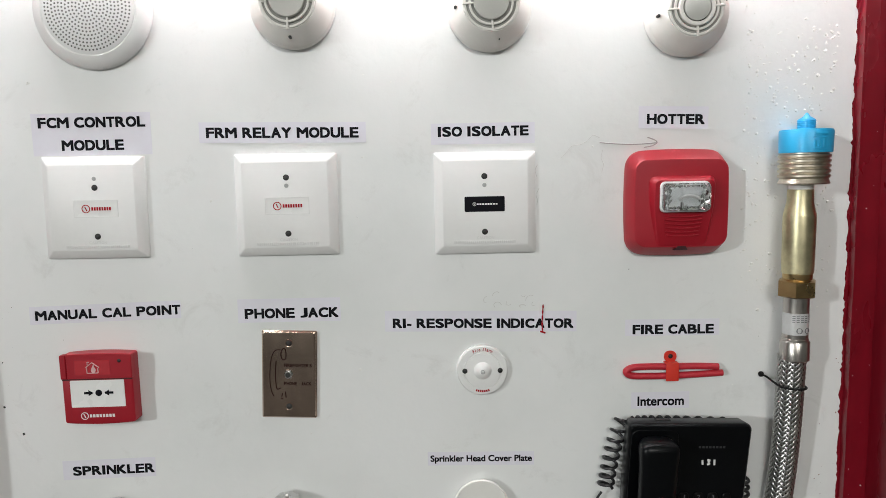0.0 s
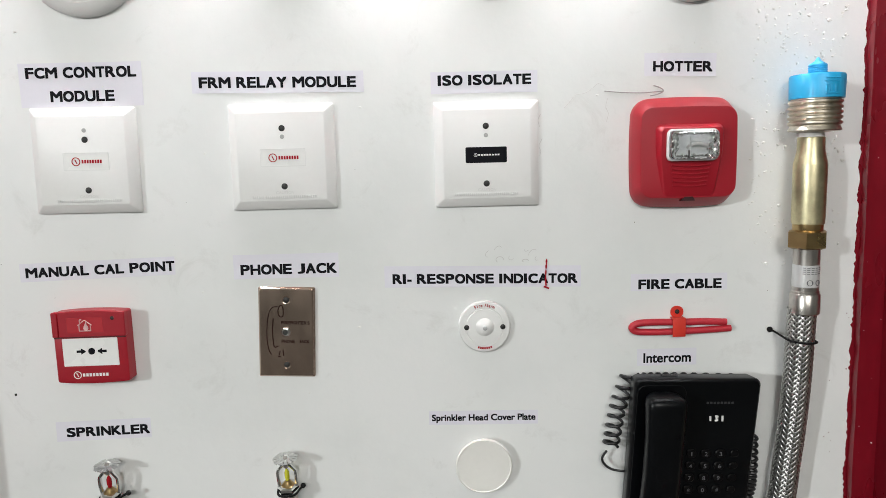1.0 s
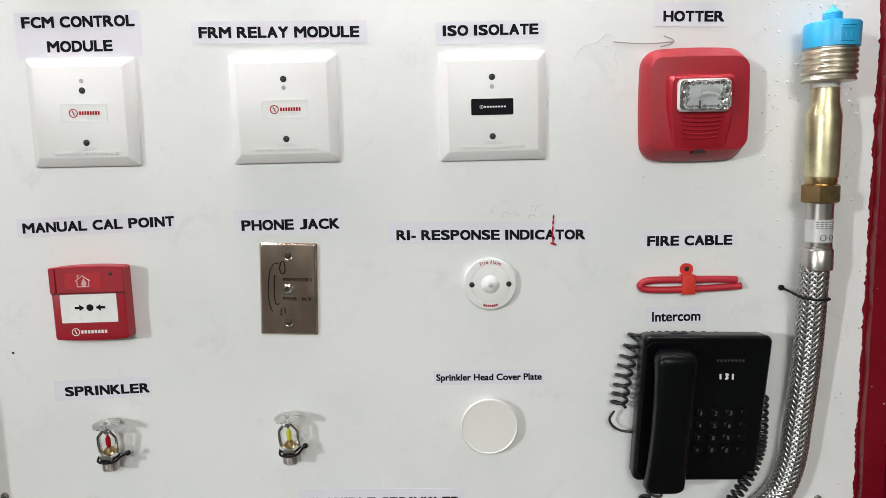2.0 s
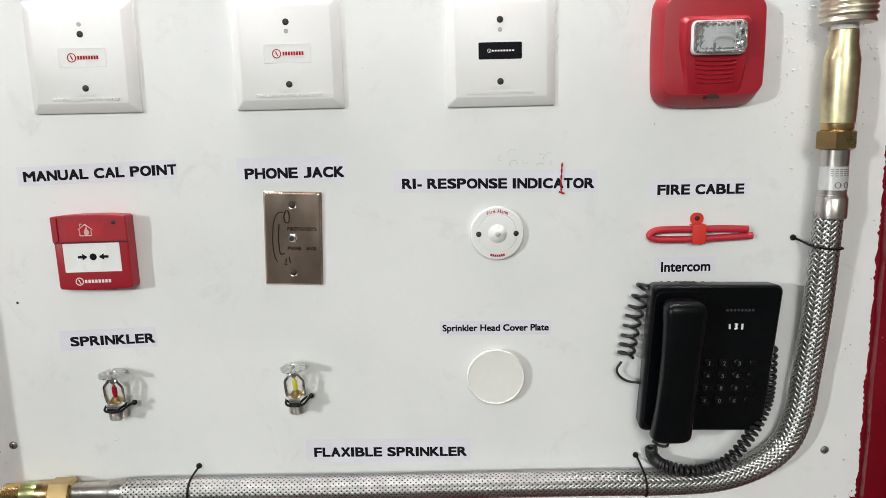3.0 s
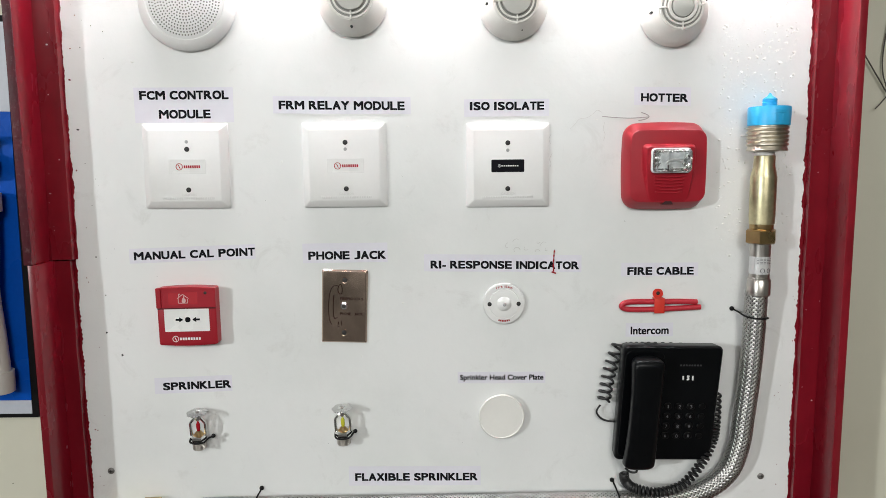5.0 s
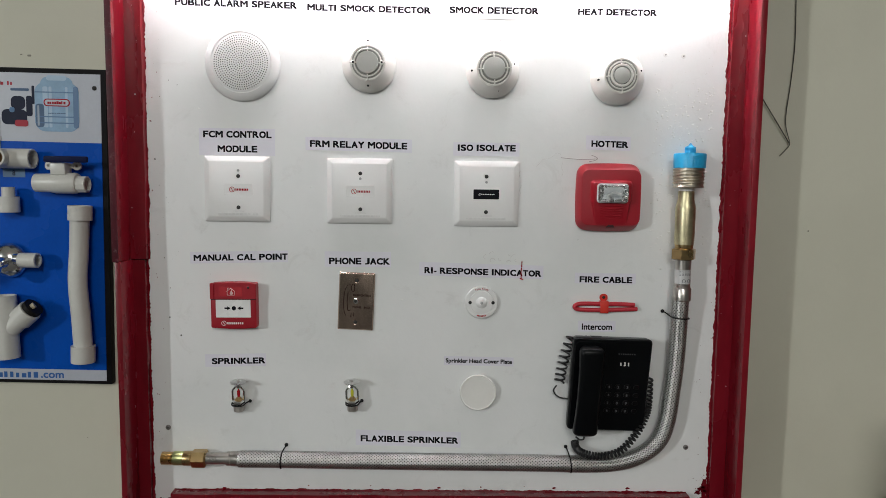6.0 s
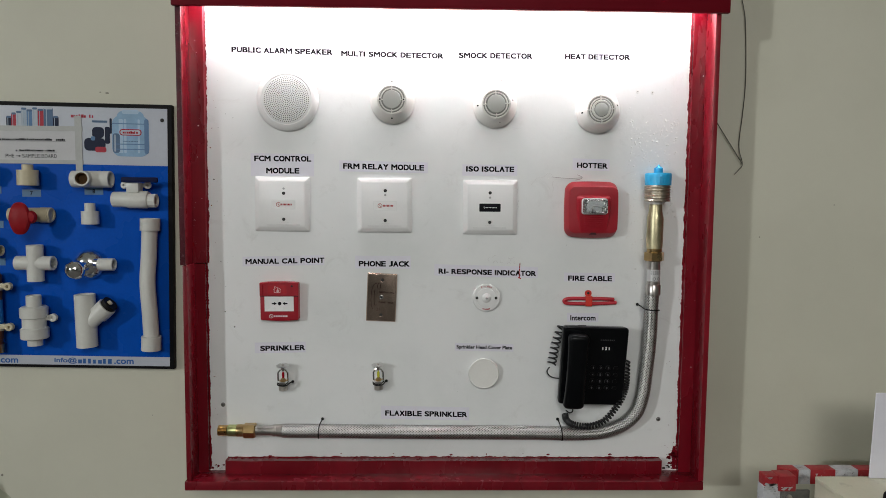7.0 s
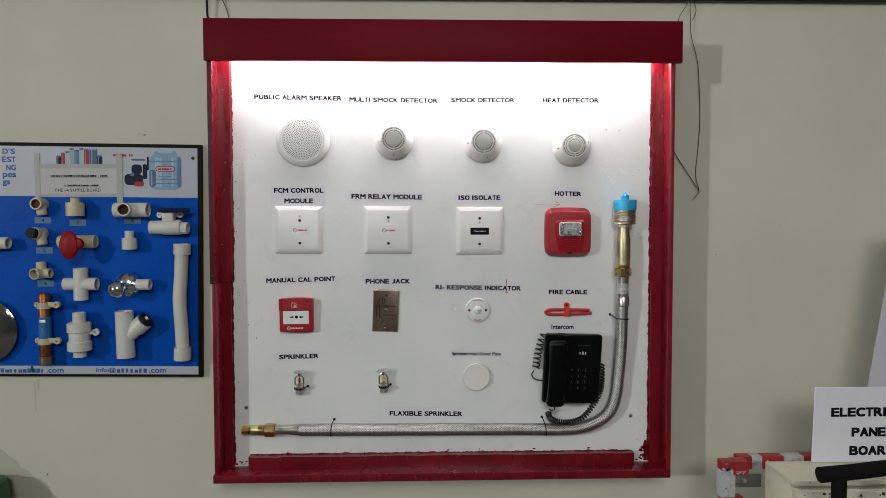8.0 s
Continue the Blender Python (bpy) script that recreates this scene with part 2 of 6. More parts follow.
ADVANCE = {"I": 0.32, "J": 0.57, "M": 0.86, "O": 0.78, "C": 0.73, "G": 0.78, "E": 0.66, "F": 0.62, "L": 0.62, "S": 0.67, "P": 0.68, "T": 0.64, "-": 0.36, "'": 0.24, " ": 0.34}


def glyphs(body, spread):
    """The flat faces of words in the built-in font. spread: capitals take the broad widths of a poster face."""
    verts, faces, pen = [], [], 0.0
    for piece in (body if spread else [body]):
        if piece == " ":
            pen += ADVANCE[" "]
            continue
        cu = bpy.data.curves.new("words", "FONT")
        cu.body, cu.size, cu.resolution_u = piece, 1.0, 4
        tmp = new("words", cu)
        me = bpy.data.meshes.new_from_object(tmp.evaluated_get(bpy.context.evaluated_depsgraph_get()))
        bpy.data.objects.remove(tmp)
        co = [tuple(v.co) for v in me.vertices]
        n = len(verts)
        if spread:
            a, w = min(c[0] for c in co), max(c[0] for c in co) - min(c[0] for c in co)
            adv = ADVANCE.get(piece, 0.73)
            ink = adv - (0.17 if piece in "I'" else 0.12)
            lo, hi = min(c[1] for c in co), max(c[1] for c in co)
            low, tall = (0.0, 0.7) if piece.isalpha() else (lo, hi - lo)
            verts += [(pen + 0.06 + (x - a) / w * ink, low + (z - lo) / (hi - lo) * tall) for x, z, _ in co]
            pen += adv
        else:
            verts += [(x, z) for x, z, _ in co]
        faces += [tuple(n + k for k in p.vertices) for p in me.polygons]
        bpy.data.meshes.remove(me)
    return verts, faces


def lettering(body, x0, x1, z0, z1, depth, material, parent, bold=0.02, label="", name="lettering", slant=0.0, sheet=None):
    """Words fitted to a box in x and z, printed at that depth, or on the surface y = sheet(x, z); bold thickens the strokes."""
    co, fa = glyphs(body, body.isupper())
    shifts = [(0, 0)] + ([(bold * a, bold * b) for a in (-1, 0, 1) for b in (-1, 0, 1) if a or b] if bold > 0.003 else [])
    verts, faces = [], []
    for k, (sx, sz) in enumerate(shifts):
        n = len(verts)
        verts += [(x + sx, k, z + sz) for x, z in co]
        faces += [tuple(n + i for i in f) for f in fa]
    ax, bx = min(v[0] for v in verts), max(v[0] for v in verts)
    az, bz = min(v[2] for v in verts), max(v[2] for v in verts)
    out = []
    for x, k, z in verts:
        u, w = (x - ax) / (bx - ax), (z - az) / (bz - az)
        out.append((x0 + u * (x1 - x0), -depth - 0.00002 * k, z0 + w * (z1 - z0) + slant * (u - 0.5)))
    if sheet:
        out = [(x, sheet(x, z) - 0.00012 + y + depth, z) for x, y, z in out]
    me = bpy.data.meshes.new(name)
    me.from_pydata(out, [], faces)
    me.materials.append(material)
    ob = new(name, me)
    ob.parent = parent
    return tagged(ob, label)

# ---- the setting ----
WY = 0.06            # face of the room's wall
X0, X1, Y0, ZC = -8.5, 5.0, -8.6, 3.6
structure("wall_north", box(X0, X1, WY, WY + 0.15, 0, ZC), WALL, "cream painted plaster wall with stains", "wall")
# South, west and east walls are unseen; their dark colour shapes the light.
structure("wall_south", box(X0, X1, Y0 - 0.15, Y0, 0, ZC), WALL_UNSEEN, "unseen wall, darkened to deepen reflections", "wall")
structure("wall_west", box(X0 - 0.15, X0, Y0, WY + 0.15, 0, ZC), WALL_UNSEEN, "unseen wall, darkened to deepen reflections", "wall")
structure("wall_east", box(X1, X1 + 0.15, Y0, WY + 0.15, 0, ZC), WALL_UNSEEN, "unseen wall, darkened to deepen reflections", "wall")
structure("floor", box(X0, X1, Y0, WY, -0.1, 0), FLOOR, "grey floor", "floor")
structure("ceiling", box(X0, X1, Y0, WY, ZC, ZC + 0.1), CEIL, "white painted ceiling", "ceiling")

# the shallow display case
LX, RX, BZ, FY, TZ = -0.658, 0.553, 0.848, -0.066, 2.03
case = thing("display_case", pose(0, 0, 0), "shallow red-painted wooden wall case with a white back board", "display case")
TH = 0.011
JOINT = 1.372
part("back_board", box(LX + TH, RX - TH, 0.0, 0.012, BZ + 0.005, TZ, 0), BOARD, case, "white enamelled back board, scuffed and specked")
part("side_plank", box(LX, LX + TH, FY + 0.0022, WY - 0.001, JOINT + 0.0005, TZ, 0.0012), RED, case)
part("side_plank", box(LX + 0.004, LX + TH + 0.004, FY + 0.001, WY - 0.001, BZ + 0.012, JOINT, 0.0012), RED, case)
part("side_plank", box(RX - TH, RX, FY + 0.0022, WY - 0.001, BZ + 0.012, TZ, 0.0012), RED, case)
part("front_edge", box(LX - 0.0003, LX + TH + 0.0004, FY, FY + 0.0026, JOINT + 0.0005, TZ - 0.001, 0.0009), RED_EDGE, case, "dirty dark maroon plank edge")
part("front_edge", box(RX - TH - 0.0004, RX + 0.0003, FY, FY + 0.0026, BZ + 0.0220, TZ - 0.001, 0.0009), RED_LIP_LIT, case, "worn red plank edge, sheen put into its colour")
part("bottom_plank", box(LX, RX, FY - 0.002, WY - 0.001, BZ, BZ + 0.0215, 0.002), RED, case)
part("top_plank", box(LX + TH, RX - TH, FY + 0.004, WY - 0.001, TZ - 0.014, TZ - 0.0005, 0.001), RED, case)
part("fascia", box(-0.661, 0.566, FY - 0.016, FY - 0.003, 1.943, 2.049, 0.0015), RED_SHADED, case, "red fascia board in a shaded tone")


def batten(x0, x1, z0, z1, y=-0.012):
    bm = box(x0, x1, y, 0.0, z0, z1)
    long_z = (z1 - z0) > (x1 - x0)
    bmesh.ops.subdivide_edges(bm, edges=[e for e in bm.edges if e.calc_length() > 0.1], cuts=40, use_grid_fill=True)
    for v in bm.verts:
        n = noise.noise(v.co * 22)
        if long_z:
            v.co.x += 0.0022 * n * (1 if v.co.y > -0.005 else 0.4)
        else:
            v.co.z += 0.0022 * n * (1 if v.co.z > (z0 + z1) / 2 else 0)
    return bm


part("batten", batten(LX + TH, -0.6155, JOINT + 0.001, 2.0), RED, case)
part("batten", batten(LX + TH + 0.004, -0.6195, BZ + 0.016, JOINT - 0.001), RED, case)
part("batten", batten(0.513, RX - TH, BZ + 0.016, 2.0), RED, case)
part("batten", batten(-0.577, 0.469, BZ + 0.016, 0.901, -0.022), RED, case)

tube = thing("tube_light", pose(0, 0, 0), "lit white tube lamp behind the case's fascia", "lamp")
part("tube", lathe([(0.001, -0.567), (0.013, -0.567), (0.013, 0.567), (0.001, 0.567)], 16, "x", (-0.051, -0.050, 1.985)), glowing("tube glow", (0.95, 0.98, 1.0), TUBE_GLOW), tube)
for x in (-0.630, 0.516):
    part("end_cap", box(x, x + 0.012, -0.065, -0.034, 1.968, 2.004, 0.002), WHITE_PL, tube)
part("batten_body", box(-0.630, 0.528, -0.064, -0.036, 2.004, 2.0155, 0.002), WHITE_PL, tube)

# Housings added out of view for the unseen room lamps.
for (x, y, z), s in ((ROOM_KEY, 0.34), (ROOM_FILL, 1.2), (ROOM_BACK, 1.2)):
    lamp = thing("unseen_room_lamp", pose(x, y, ZC), "added white housing of an unseen room lamp", "lamp", "room lamps")
    part("rod", box(-0.01, 0.01, -0.01, 0.01, -0.02, 0), WHITE_PL, lamp)
    part("housing", box(-s / 2, s / 2, -s / 2, s / 2, -0.045, -0.015, 0.005), WHITE_PL, lamp)

# ---- paper labels ----


def paper_label(words, corners, box_x, box_z, material=INK, lift=0.0007, bold=0.041, slant=0.0, lift_low=0.0):
    """corners: left, right, bottom, top of the slip; slant: how far its right end stands above its left."""
    x0, x1, z0, z1 = corners
    cx, cz = (x0 + x1) / 2, (z0 + z1) / 2
    lab = thing("paper_label", pose(cx, 0, cz), "white paper slip printed " + words.replace("\n", " "), "label", "paper labels")
    bm = bmesh.new()
    nx, nz, w, h = 24, 6, x1 - x0, z1 - z0
    grid = []
    for j in range(nz + 1):
        row = []
        for i in range(nx + 1):
            u, v = i / nx, j / nz
            edge = max(0, 1 - min(u, 1 - u) * w / 0.012) + max(0, 1 - min(v, 1 - v) * h / 0.006)
            y = -0.0004 - lift * max(0, noise.noise(Vector((u * w * 25 + cx * 31, v * 2, cz * 17)))) * edge
            if v < 0.15:
                y -= lift_low
            row.append(bm.verts.new((x0 - cx + u * w, y, z0 - cz + v * h + slant * (u - 0.5))))
        grid.append(row)
    for j in range(nz):
        for i in range(nx):
            bm.faces.new((grid[j][i], grid[j][i + 1], grid[j + 1][i + 1], grid[j + 1][i]))
    ys = [[v.co.y for v in row] for row in grid]

    def sheet(x, z):
        fu = min(max((x - x0 + cx) / w, 0), 0.9999) * nx
        fv = min(max((z - z0 + cz - slant * (fu / nx - 0.5)) / h, 0), 0.9999) * nz
        i, j = int(fu), int(fv)
        a, b = fu - i, fv - j
        return (ys[j][i] * (1 - a) + ys[j][i + 1] * a) * (1 - b) + (ys[j + 1][i] * (1 - a) + ys[j + 1][i + 1] * a) * b

    sol = bmesh.ops.extrude_face_region(bm, geom=bm.faces[:])
    for g in sol["geom"]:
        if isinstance(g, bmesh.types.BMVert):
            g.co.y += 0.0002
    bmesh.ops.recalc_face_normals(bm, faces=bm.faces)
    part("slip", bm, PAPER, lab)
    lines = words.split("\n")
    bxs = box_x if isinstance(box_x[0], tuple) else [box_x]
    bzs = box_z if isinstance(box_z[0], tuple) else [box_z]
    for line, bx, bz in zip(lines, bxs, bzs):
        lettering(line, bx[0] - cx, bx[1] - cx, bz[0] - cz, bz[1] - cz, 0.0009, material, lab, bold, slant=slant * (bx[1] - bx[0]) / (x1 - x0), sheet=sheet)
    return lab


paper_label("PUBLIC ALARM SPEAKER", (-0.565, -0.318, 1.848, 1.882), (-0.554, -0.322), (1.858, 1.8705), lift_low=0.0001, slant=-0.004)
paper_label("MULTI SMOCK DETECTOR", (-0.312, -0.062, 1.843, 1.875), (-0.302, -0.066), (1.8525, 1.8645), lift_low=0.0001, slant=-0.003)
paper_label("SMOCK DETECTOR", (-0.040, 0.146, 1.843, 1.876), (-0.030, 0.141), (1.853, 1.8655), lift_low=0.0001)
paper_label("HEAT DETECTOR", (0.207, 0.372, 1.842, 1.876), (0.217, 0.369), (1.8535, 1.8655), lift_low=0.0001)
paper_label("FCM CONTROL\nMODULE", (-0.513, -0.366, 1.577, 1.629), ((-0.505, -0.3725), (-0.4775, -0.4005)), ((1.611, 1.624), (1.583, 1.596)))
paper_label("FRM RELAY MODULE", (-0.307, -0.100, 1.588, 1.6135), (-0.2985, -0.109), (1.594, 1.607), slant=-0.003)
paper_label("ISO ISOLATE", (-0.019, 0.1105, 1.582, 1.608), (-0.0105, 0.103), (1.5915, 1.604))
paper_label("HOTTER", (0.2405, 0.328, 1.5965, 1.624), (0.251, 0.3235), (1.602, 1.6145), slant=-0.002)
paper_label("MANUAL CAL POINT", (-0.5355, -0.343, 1.3665, 1.3895), (-0.5285, -0.3435), (1.3715, 1.384), slant=0.005)
paper_label("PHONE JACK", (-0.2705, -0.1395, 1.361, 1.3915), (-0.262, -0.142), (1.366, 1.379))
paper_label("RI- RESPONSE INDICATOR", (-0.083, 0.1635, 1.343, 1.370), (-0.073, 0.1595), (1.3475, 1.360), slant=-0.005)
paper_label("FIRE CABLE", (0.2265, 0.3485, 1.3325, 1.354), (0.236, 0.3415), (1.3345, 1.347), slant=-0.001)
paper_label("SPRINKLER", (-0.5095, -0.3885, 1.1575, 1.1835), (-0.4965, -0.390), (1.163, 1.1755), slant=0.003)
paper_label("Sprinkler Head Cover Plate", (-0.032, 0.108, 1.1635, 1.182), (-0.0285, 0.105), (1.166, 1.1775), bold=0.032, slant=-0.002)
paper_label("Intercom", (0.2355, 0.3115, 1.2355, 1.2575), (0.2435, 0.3045), (1.239, 1.252), bold=0.026)
paper_label("FLAXIBLE SPRINKLER", (-0.209, 0.004, 0.995, 1.0275), (-0.199, -0.001), (1.003, 1.016), slant=-0.004)

# ---- devices on the board ----
GREYLENS = surface("grey lens", (0.42, 0.43, 0.42), 0.2, vary=0.1, bump=0)
PLATE = surface("gloss plate", (0.82, 0.82, 0.81), 0.25, vary=0.02, bump=0)
PIPE_DULL = surface("dull screw", (0.22, 0.21, 0.20), 0.5, 0.7, vary=0.3)
SILVER = surface("silver sticker", (0.62, 0.62, 0.62), 0.3, 0.3, vary=0.08)
GREYPRINT2 = surface("faint print", (0.035, 0.035, 0.038), 0.5, bump=0)
GREYPRINT = surface("grey print", (0.13, 0.13, 0.14), 0.5, vary=0.05, bump=0)
RED_CLIP = surface("orange-red clip", (0.62, 0.035, 0.02), 0.45, vary=0.08)
RED_DEEP = surface("translucent red", (0.44, 0.035, 0.045), 0.2, vary=0.1)
# Greyer than the white cover, standing for shade around the raised letters.
RAISED = surface("raised print", (0.68, 0.68, 0.67), 0.4, vary=0.05, bump=0)
CLEAR_RIM = surface("frosted rim", (0.75, 0.76, 0.76), 0.15, vary=0.05)


def round_dot(r, d0, d1, x=0.0, z=0.0, seg=16, bm=None):
    return lathe([(r, d0), (r, d1 - r * 0.15), (r * 0.85, d1)], seg, "y", (x, 0, z), bm)


def screw_head(name, x, z, depth, r, parent, material=SCREW):
    """A dome-headed screw with a cross slot."""
    head = part(name, lathe([(r, depth), (r, depth + r * 0.2), (r * 0.7, depth + r * 0.42), (r * 0.1, depth + r * 0.5)], 16, "y", (x, 0, z)), material, parent)
    d = depth + r * 0.52
    bm = box(x - r * 0.55, x + r * 0.55, -d, -d + r * 0.1, z - r * 0.1, z + r * 0.1)
    box(x - r * 0.1, x + r * 0.1, -d - 0.00005, -d + r * 0.1, z - r * 0.55, z + r * 0.55, bm=bm)
    part("slot", bm, DARK, head)
    return head


def brand_mark(x, z, w, h, depth, ring_col, bar_col, parent):
    """A ring and a row of plain strokes in place of a maker's mark."""
    r = h / 2
    cx = x - w / 2 + r
    bm = lathe([(r, depth), (r, depth + 0.0003), (r * 0.80, depth + 0.0003), (r * 0.80, depth)], 24, "y", (cx, 0, z))
    bm.faces.ensure_lookup_table()
    caps = [f for f in bm.faces if len(f.verts) > 4]
    bmesh.ops.delete(bm, geom=caps, context="FACES")
    part("ring_mark", bm, ring_col, parent)
    part("ring_slash", rings([[(cx - r * 0.35, -d, z + r * 0.5), (cx - r * 0.1, -d, z + r * 0.5), (cx + r * 0.35, -d, z - r * 0.5), (cx + r * 0.1, -d, z - r * 0.5)] for d in (depth, depth + 0.0003)]), ring_col, parent)
    bm = bmesh.new()
    n, x0 = 8, x - w / 2 + h * 1.15
    step = (x + w / 2 - x0) / n
    for i in range(n):
        box(x0 + i * step, x0 + (i + 0.70) * step, -depth - 0.0003, -depth, z - h * 0.20, z + h * 0.20, bm=bm)
    part("word_mark", bm, bar_col, parent)


def control_module(x, z, turn, fx, black_plate, top, lamp, label):
    """fx: how far its fixings sit off the middle; top: height of the upper screw; lamp: of the indicator."""
    mod = thing("control_module", pose(x, 0, z, 0, turn, 0), label, "module", "alarm modules")
    W = 0.127
    part("cover", layered([(outline(W, W, 0.002, 2), 0.0), (outline(W, W, 0.002, 2), 0.004), (outline(W - 0.001, W - 0.001, 0.002, 2), 0.0048),
                           (outline(W - 0.0205, W - 0.0205, 0.002, 2), 0.0125), (outline(W - 0.022, W - 0.022, 0.002, 2), 0.0128)]), WHITE_PL, mod)
    f = 0.0128
    screw_head("screw", fx, top, f - 0.0004, 0.0038, mod)
    screw_head("screw", fx, -0.0355, f - 0.0004, 0.0038, mod)
    part("indicator", round_dot(0.0026, f - 0.0004, f + 0.0009, fx, lamp), GREYLENS, mod, "small clear indicator lamp")
    w, h = (0.050, 0.019) if black_plate else (0.054, 0.0205)
    plate = layered([(outline(w, h, 0.0015, 3, fx, -0.001), f - 0.0005), (outline(w, h, 0.0015, 3, fx, -0.001), f + 0.0004)])
    part("name_plate", plate, INK if black_plate else PLATE, mod, "black name plate" if black_plate else "white name plate")
    if not black_plate:
        for zz in (-0.001 - h / 2, -0.001 + h / 2):
            part("plate_edge", box(fx - w / 2, fx + w / 2, -f - 0.0006, -f + 0.0003, zz - 0.0003, zz + 0.0003), RAISED, mod)
        for xx in (fx - w / 2, fx + w / 2):
            part("plate_edge", box(xx - 0.0003, xx + 0.0003, -f - 0.0006, -f + 0.0003, -0.0013 - h / 2, -0.0007 + h / 2), RAISED, mod)
    col = PLATE if black_plate else INK_RED
    brand_mark(fx + 0.001, -0.001, 0.037 if not black_plate else 0.032, 0.0105 if not black_plate else 0.0045, f + 0.0005, col, col, mod)
    bm = bmesh.new()
    for i in range(30):
        xx = fx - 0.039 + i * 0.0026
        box(xx, xx + 0.0012 + 0.0009 * random.random(), -f - 0.0016, -f + 0.0003, -0.0497, -0.0466, bm=bm)
    tagged(part("raised_print", bm, RAISED, mod, "raised pale moulded print"), kind="stuff")
    lettering("CAUTION", fx - 0.0105, fx + 0.0115, -0.0447, -0.0412, f + 0.0012, RAISED, mod, 0.03, "raised pale moulded word")
    return mod


control_module(-0.4395, 1.512, 0.3, 0.0045, False, 0.025, 0.036, "square white plastic control module with white name plate")
control_module(-0.2010, 1.511, 0.0, 0.002, False, 0.034, 0.024, "square white plastic relay module with white name plate")
control_module(0.0470, 1.5085, 0.0, -0.001, True, 0.0335, 0.0225, "square white plastic isolator module with black name plate")

# speaker
HOLE_GREY = surface("shaded hole", (0.13, 0.128, 0.125), 0.7, vary=0.1, bump=0)
spk = thing("ceiling_speaker", pose(-0.4255, 0, 1.752), "round white ceiling speaker with a perforated grille", "speaker")
part("rim", lathe([(0.0700, 0), (0.0718, 0.002), (0.0718, 0.005), (0.0700, 0.0085), (0.0660, 0.0125), (0.0610, 0.0155), (0.0575, 0.0165), (0.0562, 0.0158), (0.055, 0.0152)], 72), WHITE_PL, spk)
prof = [(0.0556, 0.0152)] + [(0.0553 * math.cos(a), 0.0156 + 0.004 * math.sin(a)) for a in (0.1, 0.4, 0.8, 1.2, 1.5)]
part("grille", lathe(prof, 72), WHITE_PL, spk)
# Flat discs on the grille; the shade of its holes is their colour.
bm = bmesh.new()
for ring in range(0, 13):
    n = max(1, 6 * ring)
    rr = 0.0042 * ring
    for i in range(n):
        a = 2 * math.pi * i / n + 0.13 * ring
        d = 0.0156 + 0.004 * math.sin(math.acos(min(1, rr / 0.0553))) + 0.0001
        px, pz = rr * math.cos(a), rr * math.sin(a)
        vs = [bm.verts.new((px + 0.00125 * math.cos(k * 1.0472), -d - 0.0002, pz + 0.00125 * math.sin(k * 1.0472))) for k in range(6)]
        bm.faces.new(vs)
tagged(part("perforation", bm, HOLE_GREY, spk, "rings of small dark discs standing for shaded holes", False), kind="stuff")


def detector(x, z, turn, kind_, label):
    det = thing("ceiling_detector", pose(x, 0, z, 0, turn, 0), label, "detector", "ceiling detectors")
    base = part("base", lathe([(0.0505, 0), (0.0512, 0.004), (0.0512, 0.011), (0.0495, 0.0135)], 64), OFFWHITE, det)
    part("cone", lathe([(0.0498, 0.012), (0.0493, 0.016), (0.046, 0.022), (0.0415, 0.029), (0.0365, 0.036), (0.0335, 0.0395), (0.0325, 0.0395)], 64), OFFWHITE, det)
    part("well", lathe([(0.0320, 0.0390), (0.0318, 0.0398)], 48), GREYVENT, det)
    for r0, r1, d in ((0.0325, 0.0295, 0.0415), (0.0265, 0.0238, 0.0432)):
        part("vent_ring", lathe([(r0, 0.037), (r0, d - 0.0006), (r0 - 0.0006, d), (r1 + 0.0005, d), (r1, d - 0.0006), (r1, 0.037)], 64), OFFWHITE, det)
    rc = 0.0205 if kind_ != "heat" else 0.0215
    if kind_ == "heat":
        part("centre_ring", lathe([(rc, 0.037), (rc, 0.0445), (0.0205, 0.0452), (0.0172, 0.0452), (0.0168, 0.0448), (0.0168, 0.040)], 64), OFFWHITE, det)
        part("centre_gap", lathe([(0.0169, 0.0398), (0.0165, 0.0405)], 48), DARK, det)
        part("centre_disc", lathe([(0.0155, 0.038), (0.0155, 0.0449), (0.0145, 0.0455), (0.001, 0.0457)], 64), GREYFACE, det)
    else:
        part("centre_disc", lathe([(rc, 0.037), (rc, 0.0445), (rc - 0.0008, 0.0452), (0.001, 0.0456 if kind_ != "smoke" else 0.047)], 64), GREYFACE, det)
    for k in range(4):
        a = radians(90 * k)
        bm = box(-0.0011, 0.0011, -0.0436, -0.037, 0.0205, 0.0335, 0.0004, 1)
        bmesh.ops.rotate(bm, verts=bm.verts, cent=(0, 0, 0), matrix=Matrix.Rotation(a, 3, "Y"))
        part("rib", bm, OFFWHITE, det)
    spots = {"multi": ((0.0, -0.041), (0.0, 0.042)), "smoke": ((-0.0415, -0.001), (0.0385, 0.0075), (0.008, -0.041)), "heat": ((-0.0415, -0.004), (0.0395, 0.008))}[kind_]
    for i, (sx, sz) in enumerate(spots):
        part("status_led", round_dot(0.0019 if i < 2 else 0.0008, 0.024, 0.0322, sx, sz, 10), DARK, det)
    if kind_ == "multi":
        for s in (-1, 1):
            part("side_slot", box(s * 0.0265 - 0.003, s * 0.0265 + 0.003, -0.0442, -0.038, -0.0035, 0.0035, 0.0006, 1), OFFWHITE, det)
            part("side_port", box(s * 0.0268 - 0.0018, s * 0.0268 + 0.0018, -0.0446, -0.0435, -0.0018, 0.0018), DARK, det)
    return det


# Shade down in the vent grooves is put into this grey.
GREYVENT = surface("shaded vent", (0.30, 0.30, 0.28), 0.7, vary=0.1)
detector(-0.183, 1.751, 0, "multi", "round ivory multi-sensor smoke detector on its base")
